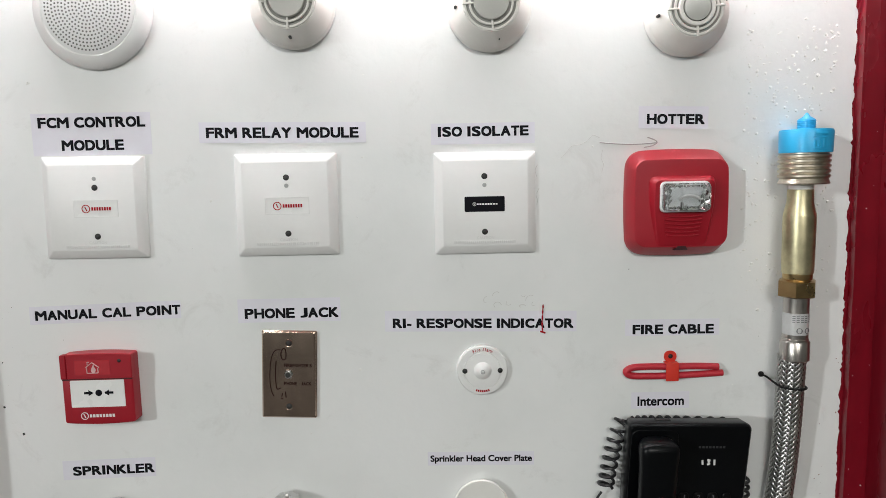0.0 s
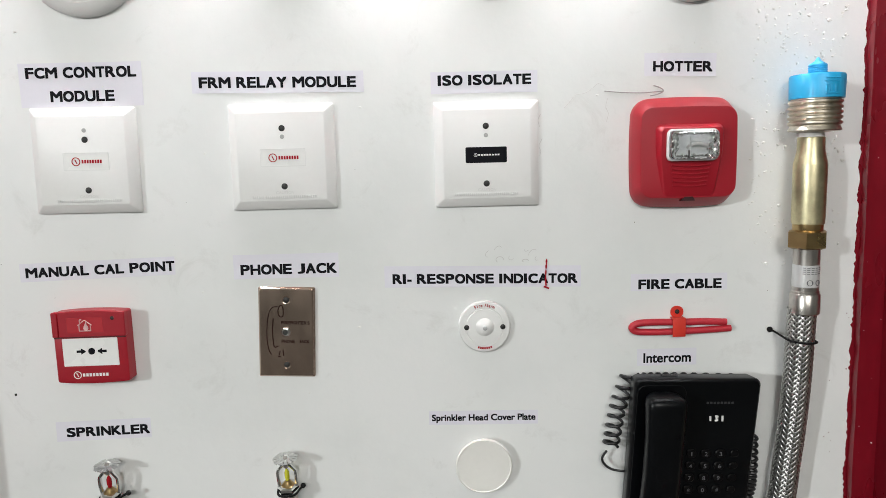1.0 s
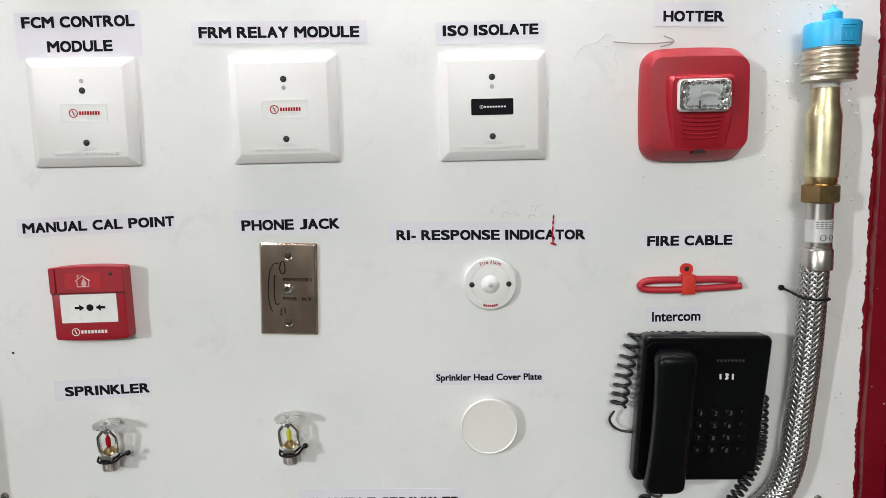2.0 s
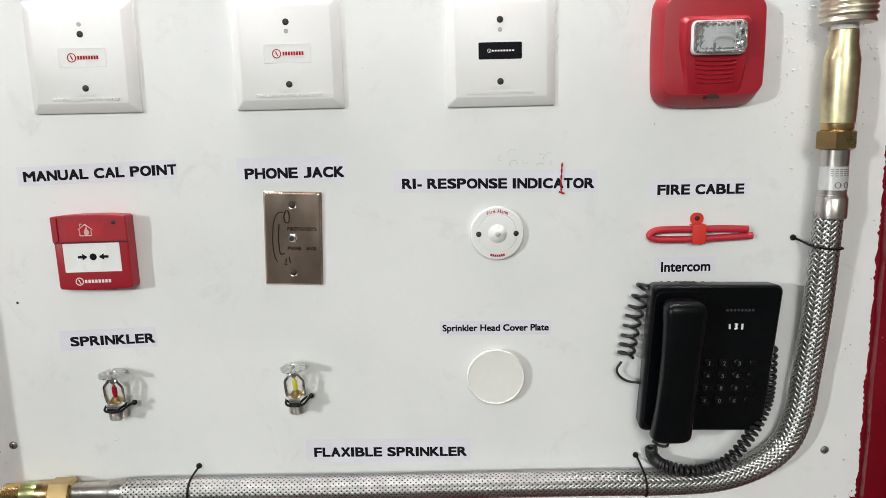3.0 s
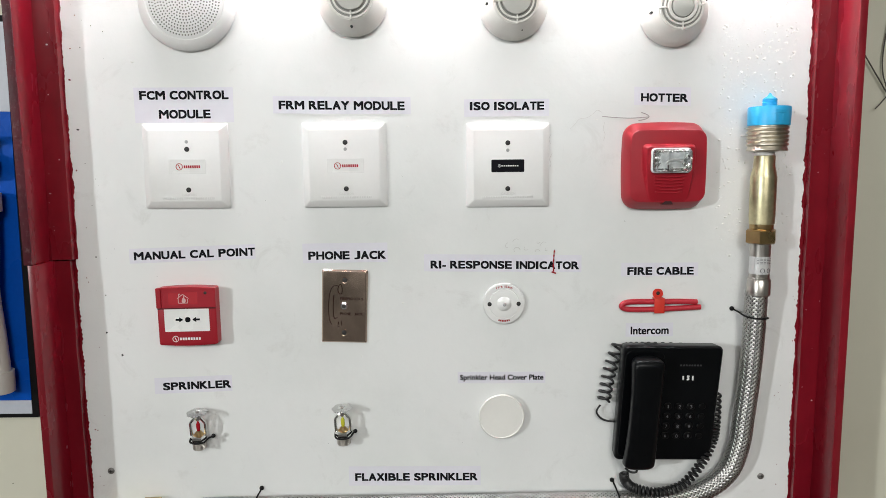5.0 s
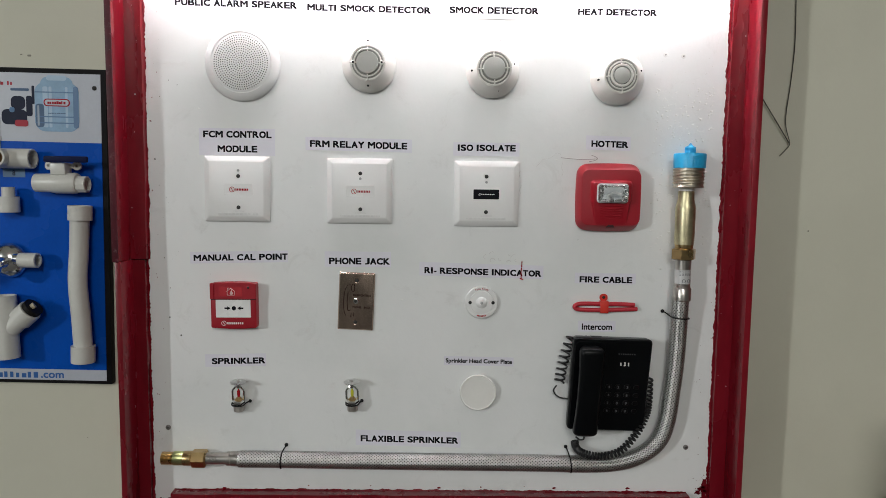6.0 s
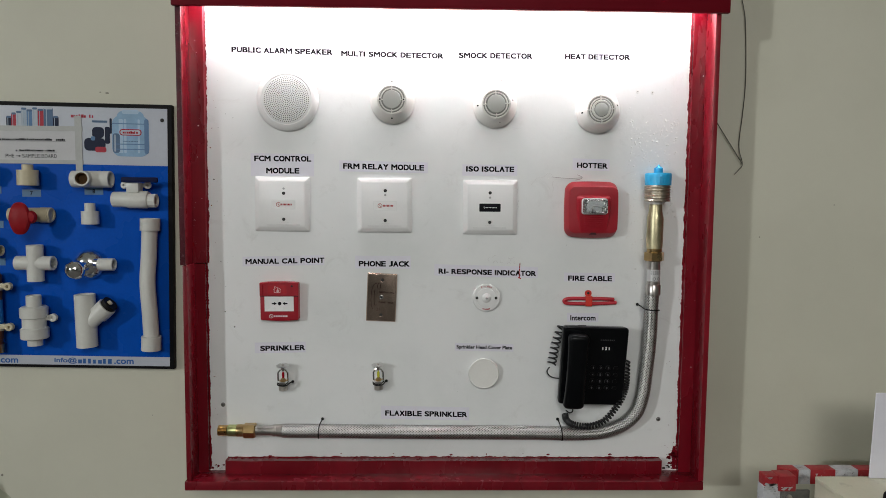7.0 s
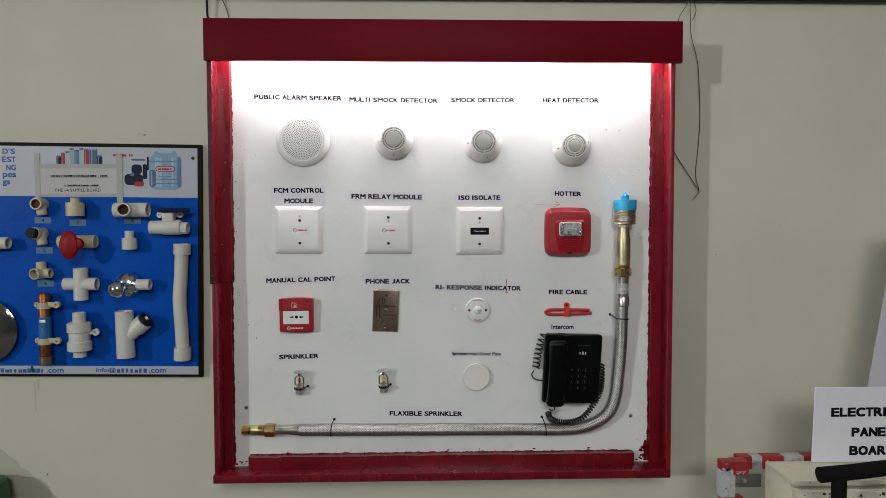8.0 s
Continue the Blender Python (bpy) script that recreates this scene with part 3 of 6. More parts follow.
detector(0.0545, 1.744, -3, "smoke", "round ivory smoke detector with a broad grey centre")
detector(0.2950, 1.734, -4, "heat", "round ivory heat detector with a small ringed centre")

# red strobe
hot = thing("strobe_sounder", pose(0.2855, 0, 1.5045, 0, 0, 0), "square red plastic alarm strobe with a clear lens", "alarm strobe")
part("body", layered([(outline(0.1240, 0.1310, 0.022, 8, bow=0.0012), 0.0), (outline(0.1236, 0.1306, 0.022, 8, bow=0.0012), 0.0085), (outline(0.1222, 0.1290, 0.0215, 8, bow=0.001), 0.0108),
                      (outline(0.1145, 0.1075, 0.0145, 8, bow=0.0006), 0.0302), (outline(0.1132, 0.1062, 0.0140, 8, bow=0.0005), 0.0310), (outline(0.1100, 0.1030, 0.013, 8, bow=1e-6), 0.0312)]), RED_PL, hot)


def arched(w0, w1, z0, z1, d0, d1, r):
    """A round-topped raised panel from z0 up to z1, w0 wide below and w1 above; its depth runs from d0 below to d1 above."""
    ring = []
    for x, z in outline(w1, z1 - z0, r, 5, 0, (z0 + z1) / 2, 1e-6):
        f = (z - z0) / (z1 - z0)
        ring.append((x / w1 * (w0 + (w1 - w0) * min(1, 1.6 * f)), -(d0 + (d1 - d0) * min(1, 1.25 * f)), z))
    return ring


part("raised_panel", rings([arched(0.0640, 0.0810, -0.0525, 0.0335, 0.0295, 0.0300, 0.007), arched(0.0590, 0.0735, -0.0520, 0.0295, 0.0312, 0.0410, 0.006), arched(0.0575, 0.0715, -0.0515, 0.0285, 0.0316, 0.0420, 0.006)]), RED_PL, hot)
for k in range(6):
    z = -0.0145 - 0.0048 * k
    w = 0.0232 - 0.0006 * k
    ridge = sweep(spline([(x * w, -0.0004 - (0.0316 + (0.0420 - 0.0316) * min(1, 1.25 * (z + 0.0515) / 0.080)), z - 0.0016 * (1 - x * x)) for x in (-1, -0.6, -0.2, 0.2, 0.6, 1)], 3), 0.0011, 6)
    part("sound_ridge", ridge, RED_PL, hot)
# No hole is cut: a dark block carries the notch's shade.
part("release_notch", rings([[(x * 0.0085, -0.0285 - dd, -0.0575 + zz) for x, zz in ((-1, 0.0), (1, 0.0), (0.45, 0.0085), (-0.1, 0.0085))] for dd in (-0.006, 0.0026)]), surface("shaded red recess", (0.035, 0.002, 0.004), 0.6, vary=0.2, bump=0), hot, "keyhole notch as a solid block, shade in its colour")
LZ = 0.0085
part("lens_frame", layered([(outline(0.0605, 0.0375, 0.006, 5, 0, LZ), 0.041), (outline(0.0595, 0.0365, 0.006, 5, 0, LZ), 0.0445), (outline(0.0565, 0.0335, 0.005, 5, 0, LZ), 0.0447),
                            (outline(0.0555, 0.0325, 0.005, 5, 0, LZ), 0.0430)]), CLEAR_RIM, hot)
bm = bmesh.new()
nx, nz = 20, 12
glint = random.Random(5)
g = [[bm.verts.new((-0.0272 + 0.0544 * i / nx, -0.0380 - 0.0085 * max(abs(2 * i / nx - 1) ** 2.2, abs(2 * j / nz - 1) ** 2.6) - 0.0009 * (i % 5 == 0) - 0.0024 * glint.random(), LZ - 0.0160 + 0.032 * j / nz)) for i in range(nx + 1)] for j in range(nz + 1)]
for j in range(nz):
    for i in range(nx):
        bm.faces.new((g[j][i], g[j][i + 1], g[j + 1][i + 1], g[j + 1][i]))
part("reflector", bm, surface("bright reflector", (0.93, 0.93, 0.93), 0.12, 1.0, vary=0.05, bump=0), hot, "curved mirror reflector")
part("flash_tube", sweep(spline([(-0.009, -0.0450, LZ - 0.004), (-0.003, -0.0475, LZ + 0.0005), (0.006, -0.0480, LZ + 0.001), (0.015, -0.0465, LZ - 0.002)], 5), 0.0019, 10), PLATE, hot)
for x, z, w, h in ((-0.0240, 0.0, 0.0022, 0.0060), (-0.0055, -0.0095, 0.0028, 0.0065), (0.0175, -0.0050, 0.0050, 0.0020)):
    part("tube_socket", box(x - w / 2, x + w / 2, -0.0475, -0.0400, LZ + z - h / 2, LZ + z + h / 2, 0.0005, 1), PIPE_DULL, hot)
for x in (-0.0060, 0.0145):
    part("lens_rib", box(x - 0.0004, x + 0.0004, -0.0512, -0.0500, LZ - 0.0135, LZ + 0.0140), CLEAR_RIM, hot)
part("lens", layered([(outline(0.0563, 0.0335, 0.005, 5, 0, LZ), 0.0446), (outline(0.0550, 0.032, 0.005, 5, 0, LZ), 0.0525), (outline(0.0505, 0.028, 0.004, 5, 0, LZ), 0.0545)]), LENS, hot)

# manual call point
mcp = thing("call_point", pose(-0.4462, 0, 1.2838, 0, -0.4, 0), "red plastic manual call point with white break panel", "call point")


def bulged(w, h, r, cz=0.0, up_=0.0022, down=0.0022, n=6):
    """A rounded rectangle whose top and bottom swell."""
    return [(x, cz + z + (up_ if z > 0 else -down) * (1 - (2 * x / w) ** 2)) for x, z in outline(w, h, r, n, 0, 0, 1e-6)]


part("front", layered([(bulged(0.0890, 0.0880, 0.003), 0.0), (bulged(0.0890, 0.0880, 0.003), 0.0165), (bulged(0.0884, 0.0872, 0.003), 0.0186), (bulged(0.0850, 0.0835, 0.003), 0.0198)]), RED_PL, mcp)
# A strip fills the slit; its dark red holds the shade below the flap.
part("flap_gap", box(-0.0440, 0.0440, -0.0199, -0.0150, 0.0118, 0.0136), surface("shaded red gap", (0.06, 0.003, 0.006), 0.6, vary=0.1, bump=0), mcp)
for x0, x1 in ((-0.0452, -0.0372), (-0.0368, 0.0447)):
    cx, w = (x0 + x1) / 2, x1 - x0
    fl = lambda inset: [(cx + x, z + 0.0020 * (1 - ((cx + x) / 0.045) ** 2) * (1 if z > 0.028 else 0.12)) for x, z in outline(w - 2 * inset, 0.0312 - 2 * inset, 0.0016, 4, 0, 0.0291, 1e-6)]
    part("upper_flap", layered([(fl(0), 0.0140), (fl(0), 0.0203), (fl(0.0009), 0.0214)]), RED_PL, mcp)
part("flap_window", layered([(outline(0.0440, 0.0190, 0.001, 2, -0.0040, 0.0285), 0.0205), (outline(0.0436, 0.0186, 0.001, 2, -0.0040, 0.0285), 0.0216)]), RED_DEEP, mcp)
bm = bmesh.new()
for pts in ([(-0.0125, 0.0285), (-0.0040, 0.0350), (0.0045, 0.0285)], [(-0.0108, 0.0290), (-0.0108, 0.0215), (0.0030, 0.0215), (0.0030, 0.0280)], [(-0.0098, 0.0318), (-0.0098, 0.0355), (-0.0075, 0.0355)]):
    for a, b in zip(pts, pts[1:]):
        sweep([(a[0], -0.0217, a[1]), (b[0], -0.0217, b[1])], 0.0006, 6, bm)
layered([([(-0.0030 + x, 0.0215 + z) for x, z in ((-0.0028, 0.0028), (-0.0012, 0.0005), (0.0014, 0.0005), (0.0034, 0.0030), (0.0030, 0.0056), (0.0014, 0.0078), (0.0010, 0.0118), (-0.0006, 0.0086), (-0.0020, 0.0060))], d) for d in (0.0214, 0.0220)], bm=bm)
part("flame_sign", bm, surface("pale pink print", (0.66, 0.42, 0.42), 0.5, vary=0.05, bump=0), mcp, "pale pictogram of a burning house")
part("panel_frame", layered([(outline(0.0715, 0.0375, 0.0015, 3, -0.0002, -0.0062), 0.0192), (outline(0.0710, 0.0370, 0.0015, 3, -0.0002, -0.0062), 0.0201)]), RED_PL, mcp)
part("break_panel", layered([(outline(0.0682, 0.0352, 0.001, 2, -0.0002, -0.0055), 0.0198), (outline(0.0678, 0.0348, 0.001, 2, -0.0002, -0.0055), 0.0206)]), PLATE, mcp, "white printed break panel")
part("dot", lathe([(0.0042, 0.0203), (0.0042, 0.0209)], 20, "y", (0.0012, 0, -0.0045)), INK, mcp)
for s in (-1, 1):
    bm = bmesh.new()
    cx = 0.0012 + s * 0.0132
    box(cx - 0.0052, cx + 0.0052, -0.0209, -0.0203, -0.0060, -0.0030, bm=bm)
    tip, root = cx - s * 0.0062, cx - s * 0.0004
    rings([[(tip, -y, -0.0045), (root, -y, -0.0084), (root, -y, -0.0006)] for y in (0.0203, 0.0210)], bm=bm)
    part("arrow", bm, INK, mcp)
brand_mark(-0.002, -0.0345, 0.044, 0.0098, 0.0198, PLATE, PLATE, mcp)
screw_head("screw", 0.0300, 0.0365, 0.0210, 0.0024, mcp)

# phone jack plate
jack = thing("phone_jack_plate", pose(-0.2078, 0, 1.2925, 0, 2.2, 0), "brushed steel wall plate with a phone jack", "wall plate")
part("plate", layered([(outline(0.0705, 0.1150, 0.002, 3), 0.0), (outline(0.0705, 0.1150, 0.002, 3), 0.0025), (outline(0.0665, 0.111, 0.002, 3), 0.0050), (outline(0.0645, 0.109, 0.002, 3), 0.0052)]), STEEL, jack)
for z in (0.0415, -0.0415):
    part("screw_dimple", lathe([(0.0052, 0.0050), (0.0048, 0.0057), (0.0040, 0.0054)], 20, "y", (0, 0, z)), STEEL, jack)
    screw_head("screw", 0, z, 0.0048, 0.0038, jack)
part("jack_nut", lathe([(0.0062, 0.0046), (0.0062, 0.0075), (0.0055, 0.0082), (0.0030, 0.0084)], 6, "y", (-0.0005, 0, 0.001)), CHROME, jack)
part("jack_barrel", lathe([(0.0046, 0.008), (0.0046, 0.0100), (0.0040, 0.0104), (0.0031, 0.0102), (0.0031, 0.0086)], 20, "y", (-0.0005, 0, 0.001)), CHROME, jack)
part("jack_hole", lathe([(0.0031, 0.0088), (0.0030, 0.0096)], 16, "y", (-0.0005, 0, 0.001)), DARK, jack)
ENGRAVE = surface("dark red print", (0.022, 0.006, 0.005), 0.6, vary=0.2, bump=0, specular=0.1)
lettering("FIREFIGHTER'S", -0.0065, 0.0290, 0.0105, 0.0148, 0.0054, ENGRAVE, jack, 0.026)
lettering("PHONE", -0.0065, 0.0100, -0.0135, -0.0092, 0.0054, ENGRAVE, jack, 0.026)
lettering("JACK", 0.0155, 0.0285, -0.0135, -0.0092, 0.0054, ENGRAVE, jack, 0.026)
bm = bmesh.new()
for pts in ([(-0.011, 0.033), (-0.018, 0.0315), (-0.0225, 0.022), (-0.0245, 0.006), (-0.0245, -0.010), (-0.0225, -0.022), (-0.0195, -0.0285)],
            [(-0.0165, 0.018), (-0.0175, 0.005), (-0.0172, -0.008), (-0.0155, -0.0185), (-0.0105, -0.0175)],
            [(-0.0085, 0.034), (-0.0105, 0.027), (-0.0085, 0.0205), (-0.0045, 0.021), (-0.0040, 0.029), (-0.0055, 0.0345), (-0.0085, 0.034)],
            [(-0.0085, -0.024), (-0.0095, -0.029)], [(-0.0050, -0.022), (-0.0040, -0.030)], [(-0.0110, -0.031), (-0.0075, -0.0315)]):
    sweep(spline([(x, -0.0054, z) for x, z in pts], 6), 0.00065, 5, bm)
part("handset_print", bm, ENGRAVE, jack, "thin dark outline of a handset")

# response indicator
ri = thing("response_indicator", pose(0.0410, 0, 1.2935), "round white response indicator with two black screws", "indicator")
part("disc", lathe([(0.0325, 0), (0.0330, 0.004), (0.0326, 0.0062), (0.0312, 0.0075), (0.0245, 0.0079), (0.0240, 0.0074), (0.0232, 0.0074), (0.0228, 0.0084), (0.0115, 0.0090), (0.0105, 0.0100), (0.0075, 0.0128), (0.0040, 0.0142)], 64), WHITE_PL, ri)
part("led", lathe([(0.0028, 0.0140), (0.0027, 0.0155), (0.0017, 0.0168), (0.0004, 0.0171)], 16), GREYLENS, ri, "clear lamp")
for s in (-1, 1):
    screw_head("screw", s * 0.0226, -0.0002, 0.0078, 0.0034, ri)
for i, ch in enumerate("Fire Alarm"):
    if ch == " ":
        continue
    a = radians(90 + 24 - i * 5.4)
    w = {"i": 0.0008, "l": 0.0008, "r": 0.0015, "m": 0.0032}.get(ch, 0.0023)
    h = 0.0042 if ch in "FAil" else 0.0031
    o = lettering(ch, -w / 2, w / 2, 0, h, 0.0, INK_RED, ri, 0.018)
    o.matrix_basis = Matrix.Translation((0.0256 * math.cos(a), -0.0083, 0.0256 * math.sin(a))) @ Matrix.Rotation(radians(90) - a, 4, "Y")
bm = bmesh.new()
for i in range(7):
    a = radians(270 - 17 + i * 5.6)
    b2 = box(-0.00095, 0.00095, -0.0004, 0, -0.0013, 0.0013)
    bmesh.ops.transform(b2, verts=b2.verts, matrix=Matrix.Translation((0.0272 * math.cos(a), -0.0080, 0.0272 * math.sin(a))) @ Matrix.Rotation(radians(270) - a, 4, "Y"))
    joined(bm, b2)
part("word_mark", bm, INK_RED, ri)

# sprinkler cover plate
cov = thing("sprinkler_cover_plate", pose(0.0370, 0, 1.1112), "round white sprinkler cover plate with a thin edge", "cover plate")
part("neck", lathe([(0.026, 0), (0.026, 0.0085)], 40), OFFWHITE, cov)
part("disc", lathe([(0.0345, 0.0080), (0.0364, 0.0086), (0.0366, 0.0100), (0.0360, 0.0112), (0.0350, 0.0118), (0.0342, 0.0116), (0.0338, 0.0108), (0.001, 0.0110)], 72), surface("warm white enamel", (0.80, 0.79, 0.755), 0.4, vary=0.03, bump=0.03), cov)


def cable_tie(parent, points, radius=0.0011, knob=0.0035, name="cable_tie"):
    bm = sweep(spline(points, 8), radius, 8)
    x, y, z = points[-1]
    lathe([(0.0005, -knob), (knob * 0.8, -knob * 0.5), (knob, 0), (knob * 0.8, knob * 0.6), (0.0005, knob)], 12, "y", (x, y, z), bm)
    return part(name, bm, RUBBER, parent, "black cable tie")


TOOTH = surface("stamped bright steel", (0.66, 0.66, 0.65), 0.28, 1.0, vary=0.05, bump=0)


def sprinkler(x, z, turn, bulb, tie_up, label):
    sp = thing("fire_sprinkler", pose(x, -0.0125, z, 8, turn, 0), label, "sprinkler", "sprinkler heads")
    prof = []
    for k in range(8):
        prof += [(0.0108, 0.0017 * k), (0.0098, 0.0017 * k + 0.0009)]
    part("thread", lathe([(0.004, -0.0002)] + prof + [(0.0105, 0.0145)], 28, "z"), PIPE, sp)
    part("hex_collar", lathe([(0.0125, 0.0145), (0.0140, 0.0155), (0.0140, 0.0215), (0.0122, 0.0228)], 6, "z"), CHROME, sp)
    part("seat_cap", lathe([(0.0090, 0.0225), (0.0066, 0.0240), (0.0046, 0.0275), (0.003, 0.0290)], 24, "z"), BRASS, sp)
    for s in (-1, 1):
        pts = [(s * 0.0108, 0, 0.021), (s * 0.0114, 0, 0.0265), (s * 0.0114, 0, 0.0415), (s * 0.0106, 0, 0.0440), (s * 0.0052, 0, 0.0510), (s * 0.0008, 0, 0.0535)]
        bm = sweep(pts, 0.0023, 8)
        for v in bm.verts:
            v.co.y *= 1.5
        part("frame_arm", bm, CHROME, sp)
    part("boss", lathe([(0.0018, 0.046), (0.0046, 0.050), (0.0046, 0.056), (0.003, 0.0605)], 20, "z"), CHROME, sp)
    part("glass_bulb", lathe([(0.001, 0.0285), (0.0024, 0.0295), (0.0031, 0.034), (0.0031, 0.0405), (0.0015, 0.0445), (0.0005, 0.0462)], 16, "z"), bulb, sp)
    defl = part("deflector", lathe([(0.0005, 0.0600), (0.0070, 0.0605), (0.0070, 0.0612), (0.0005, 0.0616)], 24, "z"), CHROME, sp, "toothed bright deflector")
    for k in range(14):
        a0 = 2 * math.pi * k / 14
        long_ = 0.0160 if k % 2 else 0.0150
        q = []
        for r, da in ((0.006, 0.19), (long_, 0.175), (long_, -0.175), (0.006, -0.19)):
            q.append((r * math.cos(a0 + da), r * math.sin(a0 + da), 0.0609 - (0.0012 if r > 0.01 else 0)))
        part("tooth", rings([q, [(a, b, c + 0.0009) for a, b, c in q]]), TOOTH, defl, "", False)
    part("deflector_screw", lathe([(0.003, 0.0612), (0.0026, 0.0630), (0.0005, 0.0634)], 8, "z"), PIPE, sp)
    cable_tie(sp, [(-0.0135, 0.004, 0.0165), (-0.0105, -0.0110, 0.0155), (0.0, -0.0148, 0.0150), (0.0105, -0.0115, 0.0155), (0.0150, -0.003, 0.0175), tie_up], 0.0015, 0.0035)
    return sp


sprinkler(-0.4400, 1.0720, 1.2, surface("red bulb", (0.38, 0.006, 0.014), 0.12, vary=0.1, bump=0), (0.0225, 0.000, 0.0205), "chrome pendent sprinkler head with a red glass bulb")
sprinkler(-0.2135, 1.0745, -1, surface("yellow bulb", (0.62, 0.60, 0.05), 0.12, vary=0.1, bump=0), (0.0185, 0.002, 0.0190), "chrome pendent sprinkler head with a yellow glass bulb")

# fire cable loop
fc = thing("fire_cable", pose(0.2850, 0, 1.2865), "red fire cable bent into a hairpin under a clip", "cable")
CABLE = surface("red cable sheath", (0.48, 0.02, 0.035), 0.5, vary=0.12, grain=250, bump=0.3, dirt=(0.6, 0.3, 0.3), dirt_amount=0.25, dirt_scale=60)
pts = [(0.0610, -0.0060, 0.0050), (0.030, -0.0055, 0.0062), (0.0, -0.005, 0.0060), (-0.030, -0.0050, 0.0066), (-0.050, -0.0050, 0.0056), (-0.0580, -0.0050, 0.0005),
       (-0.0520, -0.0050, -0.0048), (-0.030, -0.0055, -0.0060), (0.0, -0.0055, -0.0058), (0.035, -0.0060, -0.0046), (0.0665, -0.0065, -0.0030)]
part("sheath", sweep(spline(pts, 8), 0.0043, 14), CABLE, fc)
for p in (pts[0], pts[-1]):
    part("cut_end", lathe([(0.0036, p[0]), (0.0030, p[0] + 0.0006)], 12, "x", (0, p[1], p[2])), DARK, fc)
clip = part("clip", box(-0.0082, 0.0082, -0.0118, -0.0105, -0.0115, 0.0125, 0.0008, 2), RED_CLIP, fc, "orange-red saddle clip")
part("clip_tab", layered([(outline(0.0160, 0.0150, 0.0070, 6, 0, 0.0185), 0.0005), (outline(0.0160, 0.0150, 0.0070, 6, 0, 0.0185), 0.0024)]), RED_CLIP, clip)
part("clip_side", box(-0.0082, 0.0082, -0.0113, 0, 0.0108, 0.0122), RED_CLIP, clip)
screw_head("clip_screw", 0, 0.0190, 0.0022, 0.0030, clip)

# ---- intercom telephone ----
KEY_PL = surface("glossy black key", (0.003, 0.003, 0.0035), 0.30, vary=0.2, bump=0.02, specular=0.2)
ph = thing("telephone", pose(0.2925, 0, 1.1375, 0, 1.4, 0), "black corded desk telephone hung on the board", "telephone")
DEPTH = lambda z: 0.0430 + z * 0.125


def wedge(w, h, inset, r, add):
    return [(x, -DEPTH(z) - add, z) for x, z in outline(w - 2 * inset, h - 2 * inset, r, 6)]


BACK = lambda z: 0.0125 + z * 0.120
base = part("base", rings([[(x, -BACK(z), z) for x, z in outline(0.144, 0.184, 0.006, 6)], [(x, -BACK(z) - 0.004, z) for x, z in outline(0.149, 0.189, 0.007, 6)],
                           wedge(0.154, 0.192, 0.0002, 0.008, -0.006), wedge(0.154, 0.192, 0.0008, 0.008, -0.003), wedge(0.154, 0.192, 0.003, 0.007, -0.0005), wedge(0.154, 0.192, 0.006, 0.006, 0.0)]), BLACK_PL, ph)
part("wall_bracket", box(-0.04, 0.04, -0.020, 0.0, 0.02, 0.07, 0.002), BLACK_PL, ph)
part("top_slot", box(-0.040, -0.021, -0.040, -0.033, 0.0935, 0.0962), DARK, base)
part("cradle", rings([[(x, -DEPTH(z) + 0.001, z) for x, z in outline(0.060, 0.180, 0.010, 6, -0.044, 0)],
                      [(x, -DEPTH(z) - 0.0008, z) for x, z in outline(0.058, 0.176, 0.010, 6, -0.044, 0)]]), BLACK_PL, base)
loops = []
for k in range(29):
    f = (1 - math.cos(math.pi * k / 28)) / 2
    z = 0.0820 - 0.1815 * f
    end = min(f, 1 - f)
    round_ = math.sqrt(max(0.0, 1 - max(0, 1 - end / 0.06) ** 2))
    w = (0.0220 + 0.0022 * abs(2 * f - 1) ** 2) * (0.55 + 0.45 * round_)
    back = DEPTH(z) + 0.004 + 0.012 * (1 - abs(2 * f - 1) ** 3)
    front = DEPTH(z) + 0.034 + 0.005 * math.sin(math.pi * f) - 0.010 * (1 - round_)
    cy, hy = (back + front) / 2, (front - back) / 2
    xc = -0.0455 - 0.0005 * f
    row = []
    for i in range(28):
        a = 2 * math.pi * i / 28
        c, s = math.cos(a), math.sin(a)
        row.append((xc + w * math.copysign(abs(c) ** 0.55, c), -cy - hy * math.copysign(abs(s) ** 0.55, s), z))
    loops.append(row)
hs = part("handset", rings(loops), BLACK_PL, ph, "black plastic handset")
for r_ in range(4):
    for c_ in range(4):
        x, z = -0.0015 + 0.0180 * c_, -0.0020 - 0.0166 * r_
        d = DEPTH(z)
        if c_ < 3:
            key = part("key", layered([(outline(0.0125, 0.0105, 0.0045, 5, x, z), d - 0.001), (outline(0.0125, 0.0105, 0.0045, 5, x, z), d + 0.0018), (outline(0.0105, 0.0085, 0.0038, 5, x, z), d + 0.0026)]), KEY_PL, ph)
            sign_ = ("123", "456", "789", "*0#")[r_][c_]
            hw = 0.0008 if sign_ == "1" else 0.0017
            lettering(sign_, x - hw, x + hw, z - 0.0026, z + 0.0026, d + 0.0029, GREYPRINT, key, 0.0)
        else:
            part("function_key", layered([(outline(0.0105, 0.0085, 0.0040, 5, x, z), d - 0.001), (outline(0.0105, 0.0085, 0.0040, 5, x, z), d + 0.0016), (outline(0.0090, 0.0070, 0.0033, 5, x, z), d + 0.0022)]), KEY_PL, ph)
bm = bmesh.new()
for i in range(8):
    box(0.0115 + 0.0043 * i, 0.0142 + 0.0043 * i, -DEPTH(0.0655) - 0.0005, -DEPTH(0.0655), 0.0642, 0.0668, bm=bm)
part("word_mark", bm, GREYPRINT2, ph)
bm = bmesh.new()
